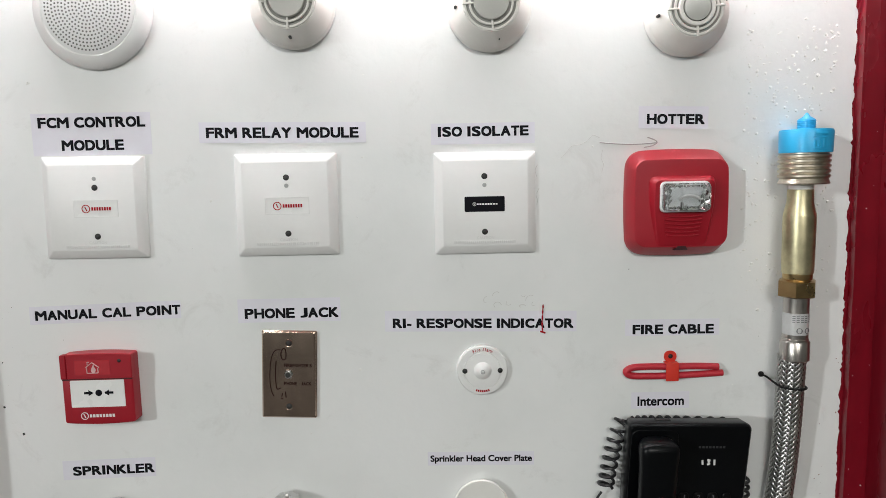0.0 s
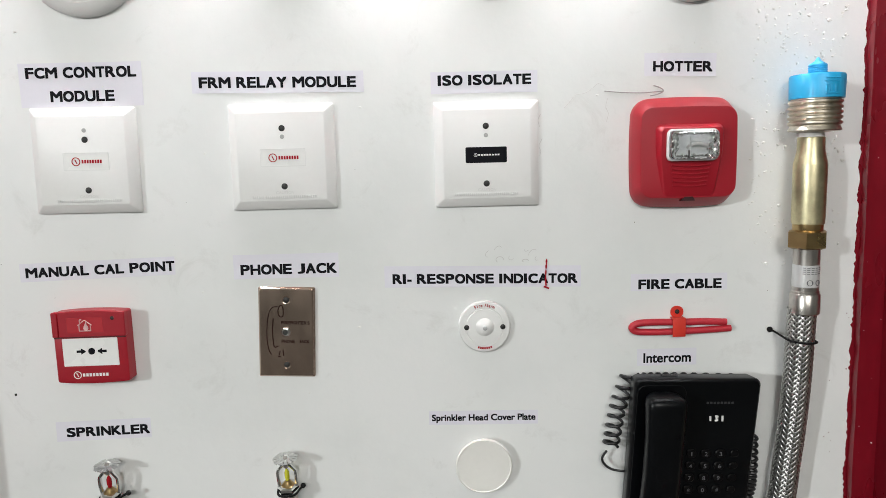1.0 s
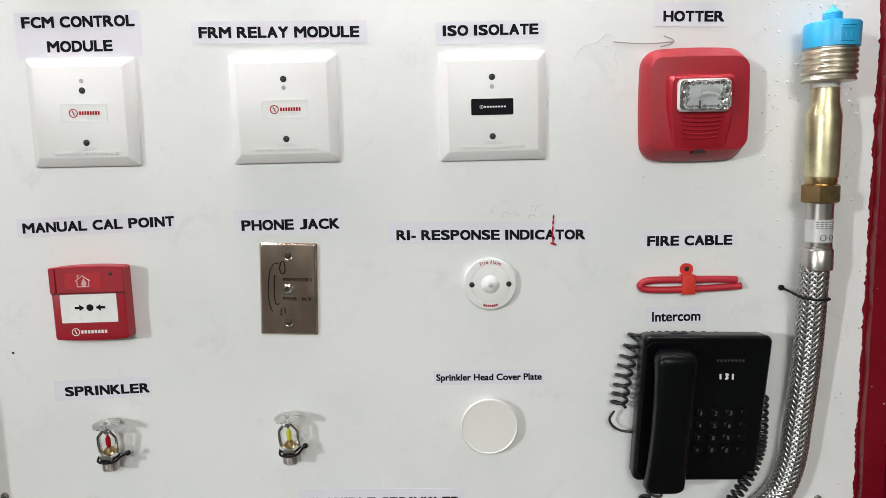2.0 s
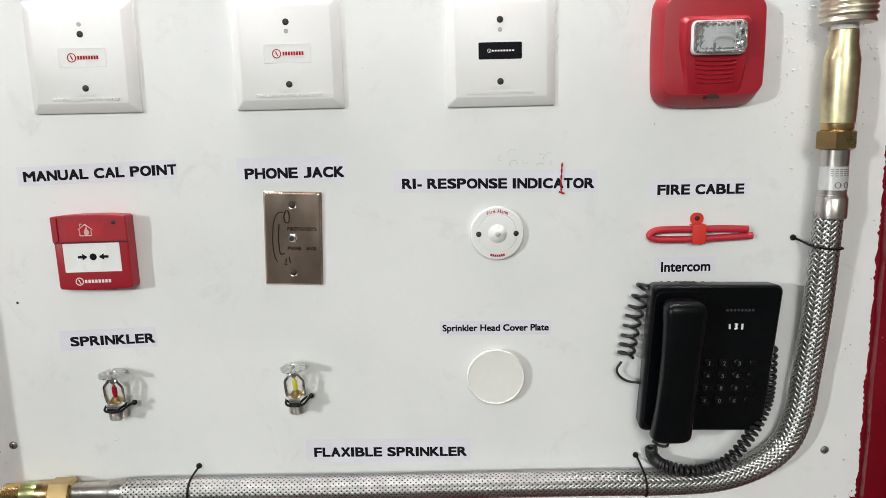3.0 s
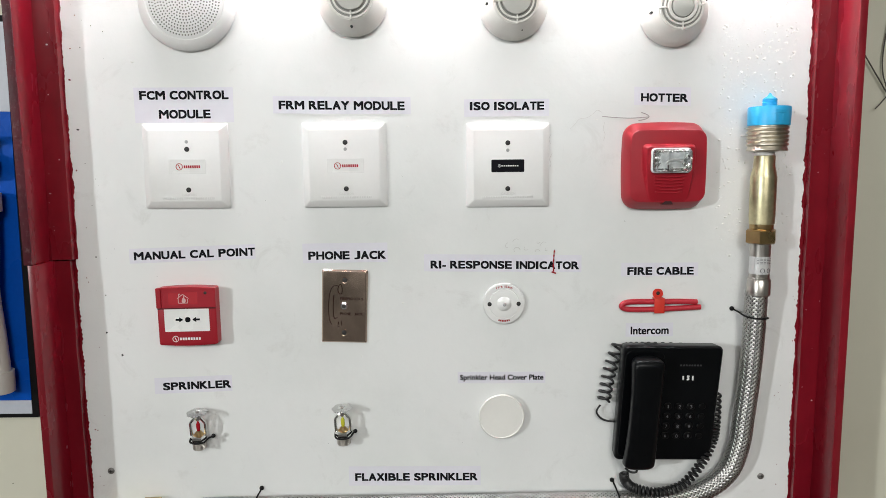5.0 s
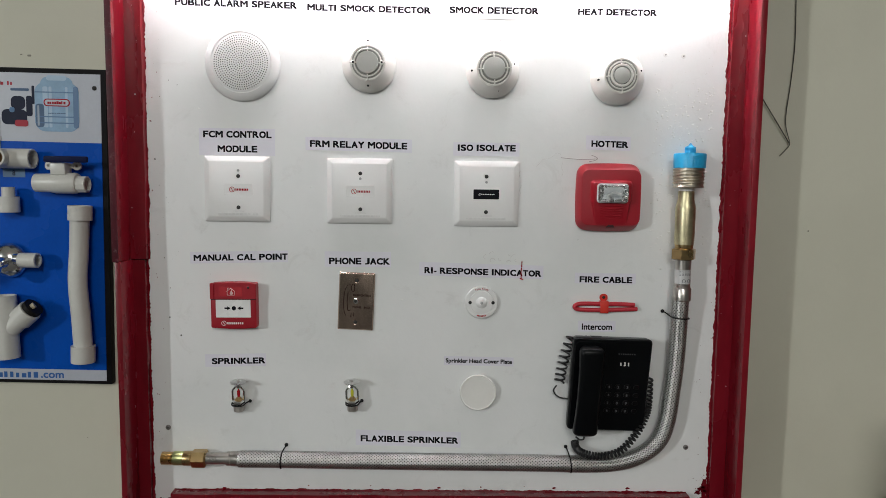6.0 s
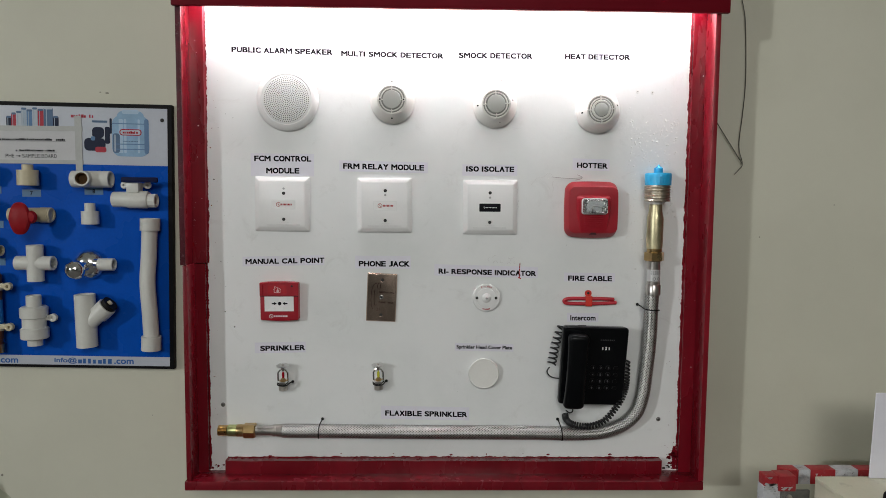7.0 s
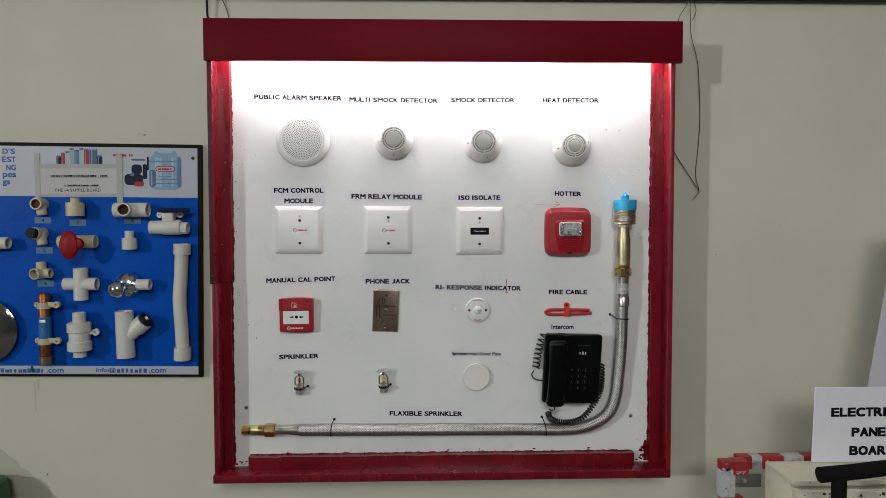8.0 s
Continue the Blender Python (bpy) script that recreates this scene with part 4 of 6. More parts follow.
for cx, pts in ((0.0175, ((0, 0.0030), (0.0006, -0.003))), (0.0245, ((-0.001, 0.003), (0.002, 0.0028), (0.0008, 0.0005), (0.002, -0.002), (-0.0008, -0.003))), (0.0325, ((0, 0.0035), (0.0004, -0.0035)))):
    sweep(spline([(cx + a, -DEPTH(0.045 + b) - 0.0004, 0.045 + b) for a, b in pts], 4), 0.0013, 6, bm)
part("paint_marks", bm, PLATE, ph, "three white painted strokes")


def coil(centre, radius, turns, wire, parent, name="coil_cord"):
    pts = spline(centre, 24)
    n = turns * 12
    path, m = [], len(pts) - 1
    for k in range(n + 1):
        f = k / n * m
        i = min(int(f), m - 1)
        p = pts[i].lerp(pts[i + 1], f - i)
        t = (pts[i + 1] - pts[i]).normalized()
        u = t.cross(Vector((0, 1, 0))).normalized()
        v = t.cross(u)
        a = 2 * math.pi * k / 12
        path.append(p + radius * (math.cos(a) * u + math.sin(a) * v))
    return part(name, sweep(path, wire, 7), RUBBER2, parent, "coiled black cord")


RUBBER2 = surface("black cord", (0.014, 0.014, 0.015), 0.42, vary=0.2, bump=0.08)
o = Vector((0.2925, 0, 1.1375))
R_ = [(0.236, -0.016, 1.013), (0.2400, -0.016, 1.000), (0.2520, -0.024, 0.9925), (0.2835, -0.038, 0.9920), (0.3225, -0.038, 1.004), (0.3535, -0.032, 1.037), (0.3735, -0.022, 1.070), (0.3800, -0.016, 1.099), (0.3795, -0.014, 1.148)]
coil([Vector(p) - o for p in R_], 0.0060, 46, 0.0023, ph)
coil([Vector(p) - o for p in [(0.2200, -0.016, 1.230), (0.2105, -0.016, 1.203), (0.2050, -0.015, 1.179), (0.2015, -0.014, 1.154), (0.1990, -0.013, 1.132)]], 0.0095, 8, 0.0020, ph)
coil([Vector(p) - o for p in [(0.232, -0.009, 1.2205), (0.262, -0.009, 1.2210), (0.300, -0.009, 1.2205), (0.352, -0.009, 1.2190)]], 0.0058, 10, 0.0019, ph)
part("cord_tail", sweep(spline([Vector(p) - o for p in [(0.1945, -0.012, 1.126), (0.1890, -0.012, 1.116), (0.1930, -0.012, 1.107), (0.2030, -0.013, 1.101), (0.2180, -0.014, 1.099)]], 8), 0.0016, 8), RUBBER2, ph)
part("cord_tail", sweep(spline([Vector(p) - o for p in [(0.2475, -0.045, 1.036), (0.2480, -0.040, 1.027), (0.2440, -0.025, 1.020), (0.2380, -0.016, 1.0220)]], 8), 0.0017, 8), RUBBER2, ph)

# ---- flexible sprinkler hose ----
hose = thing("sprinkler_hose", pose(0, 0, 0), "braided steel flexible sprinkler hose with brass fittings", "hose")
HY = -0.0185
centre = spline([(-0.440, HY, 0.9735), (-0.330, HY, 0.9730), (-0.200, HY, 0.9715), (-0.020, HY, 0.9705), (0.160, HY, 0.9695), (0.260, HY, 0.9680), (0.322, HY, 0.9725), (0.370, HY, 0.9895),
                 (0.4020, HY, 1.0180), (0.4170, HY, 1.0590), (0.4230, HY, 1.1100), (0.4280, HY - 0.002, 1.1730), (0.4290, HY - 0.006, 1.2250), (0.4285, HY - 0.010, 1.2740), (0.4280, HY - 0.013, 1.3130)], 14)
# The core carries the shade between strands in its colour.
part("core", sweep(centre, 0.0148, 20), BRAID_CORE, hose, "inner hose, darkened for shade in the braid's gaps")
seglen = [0.0]
for a, b in zip(centre, centre[1:]):
    seglen.append(seglen[-1] + (b - a).length)
total = seglen[-1]


def along(s):
    i = int(min(max(np.searchsorted(seglen, s) - 1, 0), len(centre) - 2))
    f = (s - seglen[i]) / (seglen[i + 1] - seglen[i])
    p = centre[i].lerp(centre[i + 1], f)
    t0 = (centre[min(i + 1, len(centre) - 1)] - centre[i]).normalized()
    t1 = (centre[min(i + 2, len(centre) - 1)] - centre[min(i + 1, len(centre) - 2)]).normalized()
    t = t0.lerp(t1, f).normalized()
    return p, t


N, R0 = 16, 0.0160
K = math.tan(radians(42)) / R0
step = math.pi / (K * N) / 2
count = int(total / step)
stations = []
for q in range(count + 1):
    p, t = along(min(q * step, total - 1e-5))
    u = Vector((0, -1, 0))
    stations.append((p, t, u, t.cross(u).normalized()))
verts, faces = [], []
for hand in (1, -1):
    for i in range(N):
        prev = None
        for q in range(count + 1):
            p, t, u, v = stations[q]
            s = q * step
            n = s * K * N / math.pi
            ph_ = math.pi / 2 * (2 * i + hand * n) - math.pi / 4
            r = R0 + 0.00075 * hand * math.cos(ph_)
            th = 2 * math.pi * i / N + hand * K * s
            c, sn = math.cos(th), math.sin(th)
            out_ = c * u + sn * v
            tang = (-sn * u + c * v) * hand * math.sin(radians(42)) + t * math.cos(radians(42))
            side = out_.cross(tang)
            mid = p + out_ * r
            k0 = len(verts)
            verts += [mid - side * 0.00140 - out_ * 0.0007, mid + out_ * 0.00020, mid + side * 0.00140 - out_ * 0.0007]
            if prev is not None:
                faces += [(prev, prev + 1, k0 + 1, k0), (prev + 1, prev + 2, k0 + 2, k0 + 1)]
            prev = k0
me = bpy.data.meshes.new("braid")
me.from_pydata([tuple(v) for v in verts], [], faces)
me.materials.append(BRAID)
me.shade_smooth()
braid = new("braid", me)
braid.parent = hose
tagged(braid, "woven steel wire braid", kind="stuff")

# the left end, along x
AX = (0, HY, 0.9740)
thr = []
for k in range(9):
    thr += [(0.0128, -0.5925 + 0.0025 * k), (0.0115, -0.5925 + 0.0025 * k + 0.0013)]
part("brass_thread", lathe([(0.009, -0.5930)] + thr, 32, "x", AX), BRASS, hose, "brass pipe thread")
part("zinc_sleeve", lathe([(0.0128, -0.5702), (0.0138, -0.5690), (0.0138, -0.5500), (0.0132, -0.5490)], 32, "x", AX), surface("greenish zinc", (0.52, 0.55, 0.26), 0.34, 1.0, vary=0.2, scale=40, bump=0.03, dirt=(0.40, 0.58, 0.25), dirt_amount=0.6, dirt_scale=40), hose, "greenish zinc sleeve")
part("brass_sleeve", lathe([(0.0140, -0.5492), (0.0145, -0.5480), (0.0145, -0.5340), (0.0138, -0.5335)], 32, "x", AX), BRASS, hose)
part("hex_nut", lathe([(0.0150, -0.5340), (0.0182, -0.5315), (0.0182, -0.5065), (0.0150, -0.5040)], 6, "x", AX), BRASS, hose, "brass hexagon nut")
part("steel_pipe", lathe([(0.0110, -0.5045), (0.0118, -0.5040), (0.0118, -0.4640), (0.0122, -0.4615)], 32, "x", AX), PIPE, hose)
part("steel_collar", lathe([(0.0120, -0.4640), (0.0142, -0.4634), (0.0142, -0.4560), (0.0134, -0.4556), (0.0134, -0.4545), (0.0146, -0.4540), (0.0150, -0.4400), (0.0158, -0.4370)], 32, "x", AX), PIPE, hose)
# the upper end, along z
UP = (0.4300, -0.0330, 0)
up = lambda prof, seg=36: lathe(prof, seg, "z", UP)
part("steel_collar", up([(0.0160, 1.3060), (0.0172, 1.3075), (0.0172, 1.3300), (0.0160, 1.3318), (0.0145, 1.3322)]), PIPE, hose)
part("steel_pipe", up([(0.0158, 1.3310), (0.0158, 1.3340), (0.0150, 1.3350), (0.0150, 1.3865)]), PIPE, hose)
lab_ = part("pipe_label", up([(0.01505, 1.3400), (0.0153, 1.3402), (0.0153, 1.3668), (0.01505, 1.3670)]), SILVER, hose, "silver sticker with small print")
bm = bmesh.new()
for k in range(6):
    zz = 1.3640 - 0.0024 * k
    if k < 4:
        for a0 in range(5):
            a = radians(-150 + a0 * 18)
            b2 = box(-0.0018, 0.0016, -0.0156, -0.0152, zz - 0.0004, zz + 0.0004)
            bmesh.ops.rotate(b2, verts=b2.verts, cent=(0, 0, 0), matrix=Matrix.Rotation(a + radians(115), 3, "Z"))
            bmesh.ops.translate(b2, verts=b2.verts, vec=(UP[0], UP[1], 0))
            joined(bm, b2)
for a in (-10, 28):
    b2 = lathe([(0.0036, 0.0151), (0.0036, 0.0156), (0.0029, 0.0156), (0.0029, 0.0151)], 16, "y", (0, 0, 1.3460))
    bmesh.ops.rotate(b2, verts=b2.verts, cent=(0, 0, 0), matrix=Matrix.Rotation(radians(a), 3, "Z"))
    bmesh.ops.translate(b2, verts=b2.verts, vec=(UP[0], UP[1], 0))
    joined(bm, b2)
part("small_print", bm, GREYPRINT, lab_)
part("hex_nut", up([(0.0180, 1.3860), (0.0232, 1.3880), (0.0232, 1.4065), (0.0180, 1.4090)], 6), BRASS, hose, "brass hexagon nut")
part("brass_ring", up([(0.0168, 1.4080), (0.0172, 1.4090), (0.0172, 1.4160), (0.0168, 1.4165)]), BRASS, hose)
part("zinc_reducer", up([(0.0172, 1.4155), (0.0180, 1.4165), (0.0186, 1.4300), (0.0188, 1.4865), (0.0184, 1.4885), (0.0152, 1.5030), (0.0149, 1.5180), (0.0138, 1.5190)]), ZINC, hose, "golden zinc-plated reducer")
part("thread_tape", up([(0.0135, 1.5150), (0.0139, 1.5180), (0.0137, 1.5290)]), CLOTH_WHITE, hose, "white sealing tape")
thr = [(0.0150, 1.5245), (0.0280, 1.5255), (0.0290, 1.5265)]
for k in range(5):
    z = 1.5330 + 0.0060 * k
    thr += [(0.0266, z - 0.0012), (0.0293, z + 0.0010), (0.0293, z + 0.0030), (0.0266, z + 0.0044)]
thr += [(0.0264, 1.5650)]
th_o = part("sprinkler_thread", lathe(thr, 48, "z", (0.4325, -0.0340, 0)), ZINC_GREY, hose, "iridescent ribbed pipe thread")
CAPX = 0.4335
capo = part("blue_cap", lathe([(0.0268, 1.5625), (0.0295, 1.5630), (0.0301, 1.5880), (0.0290, 1.5903), (0.0115, 1.5908), (0.0100, 1.5918), (0.0100, 1.6020), (0.0090, 1.6030), (0.0040, 1.6060), (0.0012, 1.6105)], 48, "z", (CAPX, -0.0340, 0)), BLUE_PL, hose, "bright blue plastic protective cap")
for k in range(4):
    part("grip_ring", lathe([(0.0100, 1.5930 + 0.0024 * k), (0.0106, 1.5937 + 0.0024 * k), (0.0100, 1.5944 + 0.0024 * k)], 28, "z", (CAPX, -0.0340, 0)), BLUE_PL, capo)
for x0, x1, z0, z1 in ((-0.006, 0.010, 1.5835, 1.5850), (-0.007, 0.009, 1.5800, 1.5814), (-0.0060, 0.0090, 1.5665, 1.5677), (-0.0060, -0.0035, 1.569, 1.577), (-0.001, 0.0015, 1.569, 1.577), (0.004, 0.0065, 1.569, 1.577)):
    part("moulded_bar", box(CAPX + x0, CAPX + x1, -0.0340 - 0.0305, -0.0340 - 0.027, z0, z1, 0.0003, 1), BLUE_PL, capo)

# ties that hold the hose
def hose_tie(x, z, points, label):
    t_ = thing("cable_tie", pose(x, 0, z), label, "cable tie", "cable ties")
    part("strap", sweep(spline([(a - x, b, c - z) for a, b, c in points], 8), 0.0014, 8), RUBBER, t_)
    p = points[-1]
    part("head", lathe([(0.0006, -0.001), (0.0032, 0.0), (0.0038, 0.002), (0.0030, 0.0042), (0.0006, 0.005)], 14, "y", (p[0] - x, 0, p[2] - z)), RUBBER, t_)
    return t_


TR = 0.0178
arc = [(math.cos(radians(a)), math.sin(radians(a))) for a in (-95, -60, -25, 10, 45, 80)]
hose_tie(-0.3500, 0.9735, [(-0.3560 + 0.0007 * k, HY - TR * c, 0.9735 + TR * s) for k, (c, s) in enumerate(arc)] + [(-0.3505, -0.0050, 0.9940), (-0.3490, -0.0020, 0.9970)], "black cable tie round the hose, nailed above")
hose_tie(0.2170, 0.9745, [(0.2260 - 0.0008 * k, HY - TR * c, 0.9690 + TR * s) for k, (c, s) in enumerate(arc)] + [(0.2205, -0.0050, 0.9930), (0.2180, -0.0020, 0.9975)], "black cable tie round the hose, nailed above")
hose_tie(0.4290, 1.2740, [(0.4295 - TR * s, -0.0285 - TR * c, 1.2700 + 0.0006 * k) for k, (c, s) in enumerate(arc)] + [(0.4100, -0.0050, 1.2760), (0.4040, -0.0020, 1.2790)], "black cable tie round the upright hose")

# loose screws and nail holes of the board
for x, z in ((-0.5865, 1.0310), (0.4640, 0.9975)):
    s_ = thing("board_screw", pose(x, 0, z), "grey countersunk screw in the white board", "screw", "board screws")
    screw_head("head", 0, 0, 0.0002, 0.0052, s_, PIPE_DULL)

# ---- plumbing sample board ----
SB = 0.042
sb = thing("sample_board", pose(-1.194, SB, 1.4305, 0, 0.7, 0), "framed blue and white plumbing sample board on the wall", "sample board")
SX0, SX1, SZ0, SZ1 = -0.55, 0.481, -0.319, 0.319
BLACK_FR = surface("black board edge", (0.010, 0.010, 0.011), 0.6, vary=0.3, specular=0.1)
SB_BLUE = surface("blue printed sheet", (0.002, 0.078, 0.45), 0.28, specular=0.12, vary=0.12, scale=6, bump=0.04, dirt=(0.02, 0.08, 0.28), dirt_amount=0.3)
SB_WHITE = surface("white printed sheet", (0.47, 0.50, 0.56), 0.35, vary=0.06, scale=7, bump=0.04, dirt=(0.42, 0.44, 0.47), dirt_amount=0.3, dirt_scale=9)
part("backing", box(SX0, SX1, 0.0, 0.0175, SZ0, SZ1, 0.002), BLACK_FR, sb, "black backing board")
part("blue_sheet", box(SX0 + 0.01, SX1 - 0.010, -0.0012, 0.0005, -0.289, 0.174), SB_BLUE, sb, "deep blue printed sheet")
part("white_sheet", box(SX0 + 0.01, SX1 - 0.010, -0.0013, 0.0005, 0.1742, 0.309), SB_WHITE, sb, "white printed heading")
part("foot_strip", box(SX0 + 0.01, SX1 - 0.010, -0.0013, 0.0005, -0.3115, -0.2892), SB_WHITE, sb, "white printed foot strip")
SB_INK = surface("blue print", (0.012, 0.10, 0.34), 0.5, vary=0.1, bump=0)


def print_bars(x0, x1, z0, z1, n, material, parent, depth, name="printed_line", gaps=0.10):
    """A line of small type as plain bars."""
    bm = bmesh.new()
    r_ = random.Random(n)
    step = (x1 - x0) / n
    for i in range(n):
        if r_.random() < gaps:
            continue
        x, w = x0 + i * step, step * r_.choice((0.55, 0.75, 0.82, 0.88))
        box(x, x + w, -depth - 0.0003, -depth, z0, z0 + (z1 - z0) * r_.choice((0.72, 0.78, 0.95)), bm=bm)
    return tagged(part(name, bm, material, parent), kind="stuff")


def flat_print(pts, depth, material, parent, name="print"):
    return part(name, rings([[(x, -d, z) for x, z in pts] for d in (depth - 0.0003, depth + 0.0003)]), material, parent)


lettering("info@", 0.193, 0.247, -0.3085, -0.2935, 0.0017, SB_INK, sb, 0.022)
print_bars(0.250, 0.334, -0.3075, -0.2950, 7, SB_INK, sb, 0.0014, gaps=0.0)
lettering(".com", 0.337, 0.384, -0.3075, -0.2965, 0.0017, SB_INK, sb, 0.022)
print_bars(-0.100, 0.056, -0.3085, -0.2960, 13, SB_INK, sb, 0.0014, gaps=0.0)
lettering(".com", 0.059, 0.106, -0.3085, -0.2975, 0.0017, SB_INK, sb, 0.022)
for words, x1, z0, z1, w in (("D'S", -0.0150, 0.287, 0.302, 0.034), ("EST", -0.0145, 0.265, 0.280, 0.036), ("NG", -0.0140, 0.243, 0.258, 0.026), ("pes", -0.0135, 0.219, 0.236, 0.036), ("gs", -0.0300, 0.200, 0.216, 0.020)):
    lettering(words, x1 - w, x1, z0, z1, 0.0017, SB_INK, sb, 0.03)
# printed picture of pipes
COLS = [surface("print tone", c, 0.5, vary=0.1, bump=0, specular=0.12) for c in ((0.02, 0.025, 0.05), (0.40, 0.05, 0.07), (0.45, 0.50, 0.55), (0.12, 0.22, 0.38), (0.35, 0.42, 0.50), (0.10, 0.16, 0.26))]
for k, (x, w, h, c) in enumerate(((0.094, 0.013, 0.020, 0), (0.106, 0.011, 0.028, 1), (0.117, 0.013, 0.032, 2), (0.129, 0.013, 0.040, 4), (0.142, 0.014, 0.036, 3), (0.155, 0.012, 0.041, 2), (0.168, 0.013, 0.038, 1), (0.182, 0.021, 0.042, 5), (0.203, 0.013, 0.022, 0))):
    flat_print([(x, 0.262), (x + w, 0.262), (x + w, 0.262 + h), (x, 0.262 + h)], 0.0016 + 0.0001 * (k % 3), COLS[c], sb, "printed_pipe")
    flat_print(outline(w * 0.9, 0.005, 0.0022, 4, x + w / 2, 0.262 + h), 0.0020, COLS[5 if c != 5 else 2], sb, "printed_pipe_end")
    flat_print([(x + w * 0.25, 0.262), (x + w * 0.36, 0.262), (x + w * 0.36, 0.260 + h), (x + w * 0.25, 0.260 + h)], 0.0020, COLS[4 if c != 4 else 2], sb, "printed_gleam")
# printed picture of a water tank and pumps
TANK = surface("print pale blue", (0.22, 0.37, 0.54), 0.4, vary=0.12, scale=30, bump=0)
BAND = surface("print mid blue", (0.09, 0.18, 0.33), 0.4, vary=0.1, bump=0)
TANK_LIT = surface("print white", (0.36, 0.50, 0.64), 0.4, vary=0.08, scale=30, bump=0)
flat_print(outline(0.087, 0.096, 0.020, 6, 0.3845, 0.243), 0.0016, TANK, sb, "printed_tank")
flat_print(outline(0.064, 0.030, 0.014, 6, 0.3845, 0.287), 0.0014, TANK, sb, "printed_lid")
flat_print(outline(0.040, 0.010, 0.005, 6, 0.3845, 0.300), 0.0016, TANK_LIT, sb, "printed_lid")
for x, w in ((0.362, 0.010), (0.372, 0.006), (0.404, 0.005)):
    flat_print(outline(w, 0.080, 0.002, 2, x, 0.243), 0.0018, TANK_LIT, sb, "printed_gleam")
flat_print(outline(0.010, 0.082, 0.004, 2, 0.422, 0.243), 0.0018, BAND, sb, "printed_shade")
for z in (0.212, 0.224, 0.272):
    flat_print(outline(0.086, 0.0022, 0.001, 2, 0.3845, z), 0.0020, BAND, sb, "printed_band")
flat_print(outline(0.052, 0.015, 0.007, 6, 0.3845, 0.252), 0.0019, INK_RED, sb, "printed_badge")
flat_print(outline(0.047, 0.011, 0.005, 6, 0.3845, 0.252), 0.0022, SB_WHITE, sb, "printed_badge")
print_bars(0.3665, 0.4025, 0.2490, 0.2550, 8, INK_RED, sb, 0.0025)
print_bars(0.367, 0.402, 0.2300, 0.2320, 10, COLS[5], sb, 0.0019)
for pts, d, c in (((0.288, 0.218, 0.050, 0.030), 0.0016, 0), ((0.296, 0.246, 0.028, 0.026), 0.0016, 0), ((0.318, 0.240, 0.012, 0.040), 0.0016, 0), ((0.326, 0.262, 0.005, 0.036), 0.0016, 0),
                  ((0.300, 0.272, 0.036, 0.005), 0.0018, 5), ((0.302, 0.206, 0.026, 0.013), 0.0019, 1), ((0.339, 0.222, 0.017, 0.046), 0.0019, 5), ((0.336, 0.222, 0.004, 0.040), 0.0021, 4), ((0.284, 0.232, 0.010, 0.010), 0.0019, 3)):
    flat_print(outline(pts[2], pts[3], min(pts[2], pts[3]) * 0.35, 4, pts[0] + 0.012, pts[1] + 0.004), d, COLS[c], sb, "printed_pump")
print_bars(0.245, 0.300, 0.284, 0.292, 9, COLS[1], sb, 0.0016)
screw_head("frame_screw", 0.459, 0.282, 0.0014, 0.0045, sb)
bm = sweep([(0.02, 0.0005, -0.290), (0.022, -0.002, -0.305)], 0.004, 8)
part("stain_mark", bm, DARK, sb)

# taped notice
no = thing("paper_notice", pose(-1.037, SB - 0.0014, 1.645), "white typed notice held with yellowed clear tape", "notice")
part("sheet", box(-0.112, 0.112, -0.0008, 0, -0.036, 0.040), surface("dulled paper", (0.52, 0.52, 0.53), 0.6, vary=0.05, scale=12, bump=0.03), no)
TAPE = surface("yellowed tape", (0.40, 0.405, 0.39), 0.4, vary=0.1, bump=0.1)
part("tape_strip", box(-0.118, 0.118, -0.0012, -0.0002, 0.034, 0.046), TAPE, no)
part("tape_strip", box(-0.118, 0.118, -0.0012, -0.0002, -0.043, -0.034), TAPE, no)
part("tape_strip", box(0.100, 0.116, -0.0016, -0.0004, -0.060, 0.070), TAPE, no)
part("tape_strip", box(-0.118, -0.104, -0.0016, -0.0004, -0.045, 0.075), TAPE, no)
print_bars(-0.076, 0.078, 0.0115, 0.0168, 34, INK, no, 0.0010)
print_bars(-0.040, 0.056, -0.0140, -0.0095, 22, INK, no, 0.0010)
part("underline", box(-0.076, 0.078, -0.0013, -0.0010, 0.0098, 0.0104), INK, no)
part("underline", box(-0.040, 0.056, -0.0013, -0.0010, -0.0158, -0.0152), INK, no)
lettering("PHE", -0.064, -0.044, -0.029, -0.0205, 0.0011, INK, no, 0.0)
lettering("SAMPLE BOARD", -0.025, 0.056, -0.029, -0.0205, 0.0011, INK, no, 0.0)
bm = box(-0.040, -0.031, -0.0013, -0.0009, -0.0258, -0.0244)
rings([[(-0.033, -d, -0.0275), (-0.033, -d, -0.0227), (-0.028, -d, -0.0251)] for d in (0.0009, 0.0013)], bm=bm)
part("arrow", bm, INK, no)

# fittings on the sample board
PVC = surface("white pvc", (0.64, 0.64, 0.60), 0.32, vary=0.05, bump=0.04, dirt=(0.45, 0.43, 0.38), dirt_amount=0.2)
IVORY = surface("ivory cpvc", (0.56, 0.50, 0.35), 0.34, vary=0.06, bump=0.04, dirt=(0.38, 0.33, 0.24), dirt_amount=0.25)
COPPER = surface("dull copper", (0.26, 0.10, 0.05), 0.42, 0.85, vary=0.25, scale=40, bump=0.05)
# Brass, darkened so that its colour holds the shade inside the bore.
BORE = surface("shaded brass bore", (0.085, 0.045, 0.018), 0.6, 0.2, vary=0.3, specular=0.15)
RED_KNOB = surface("red handwheel", (0.27, 0.004, 0.009), 0.5, vary=0.1, specular=0.25)
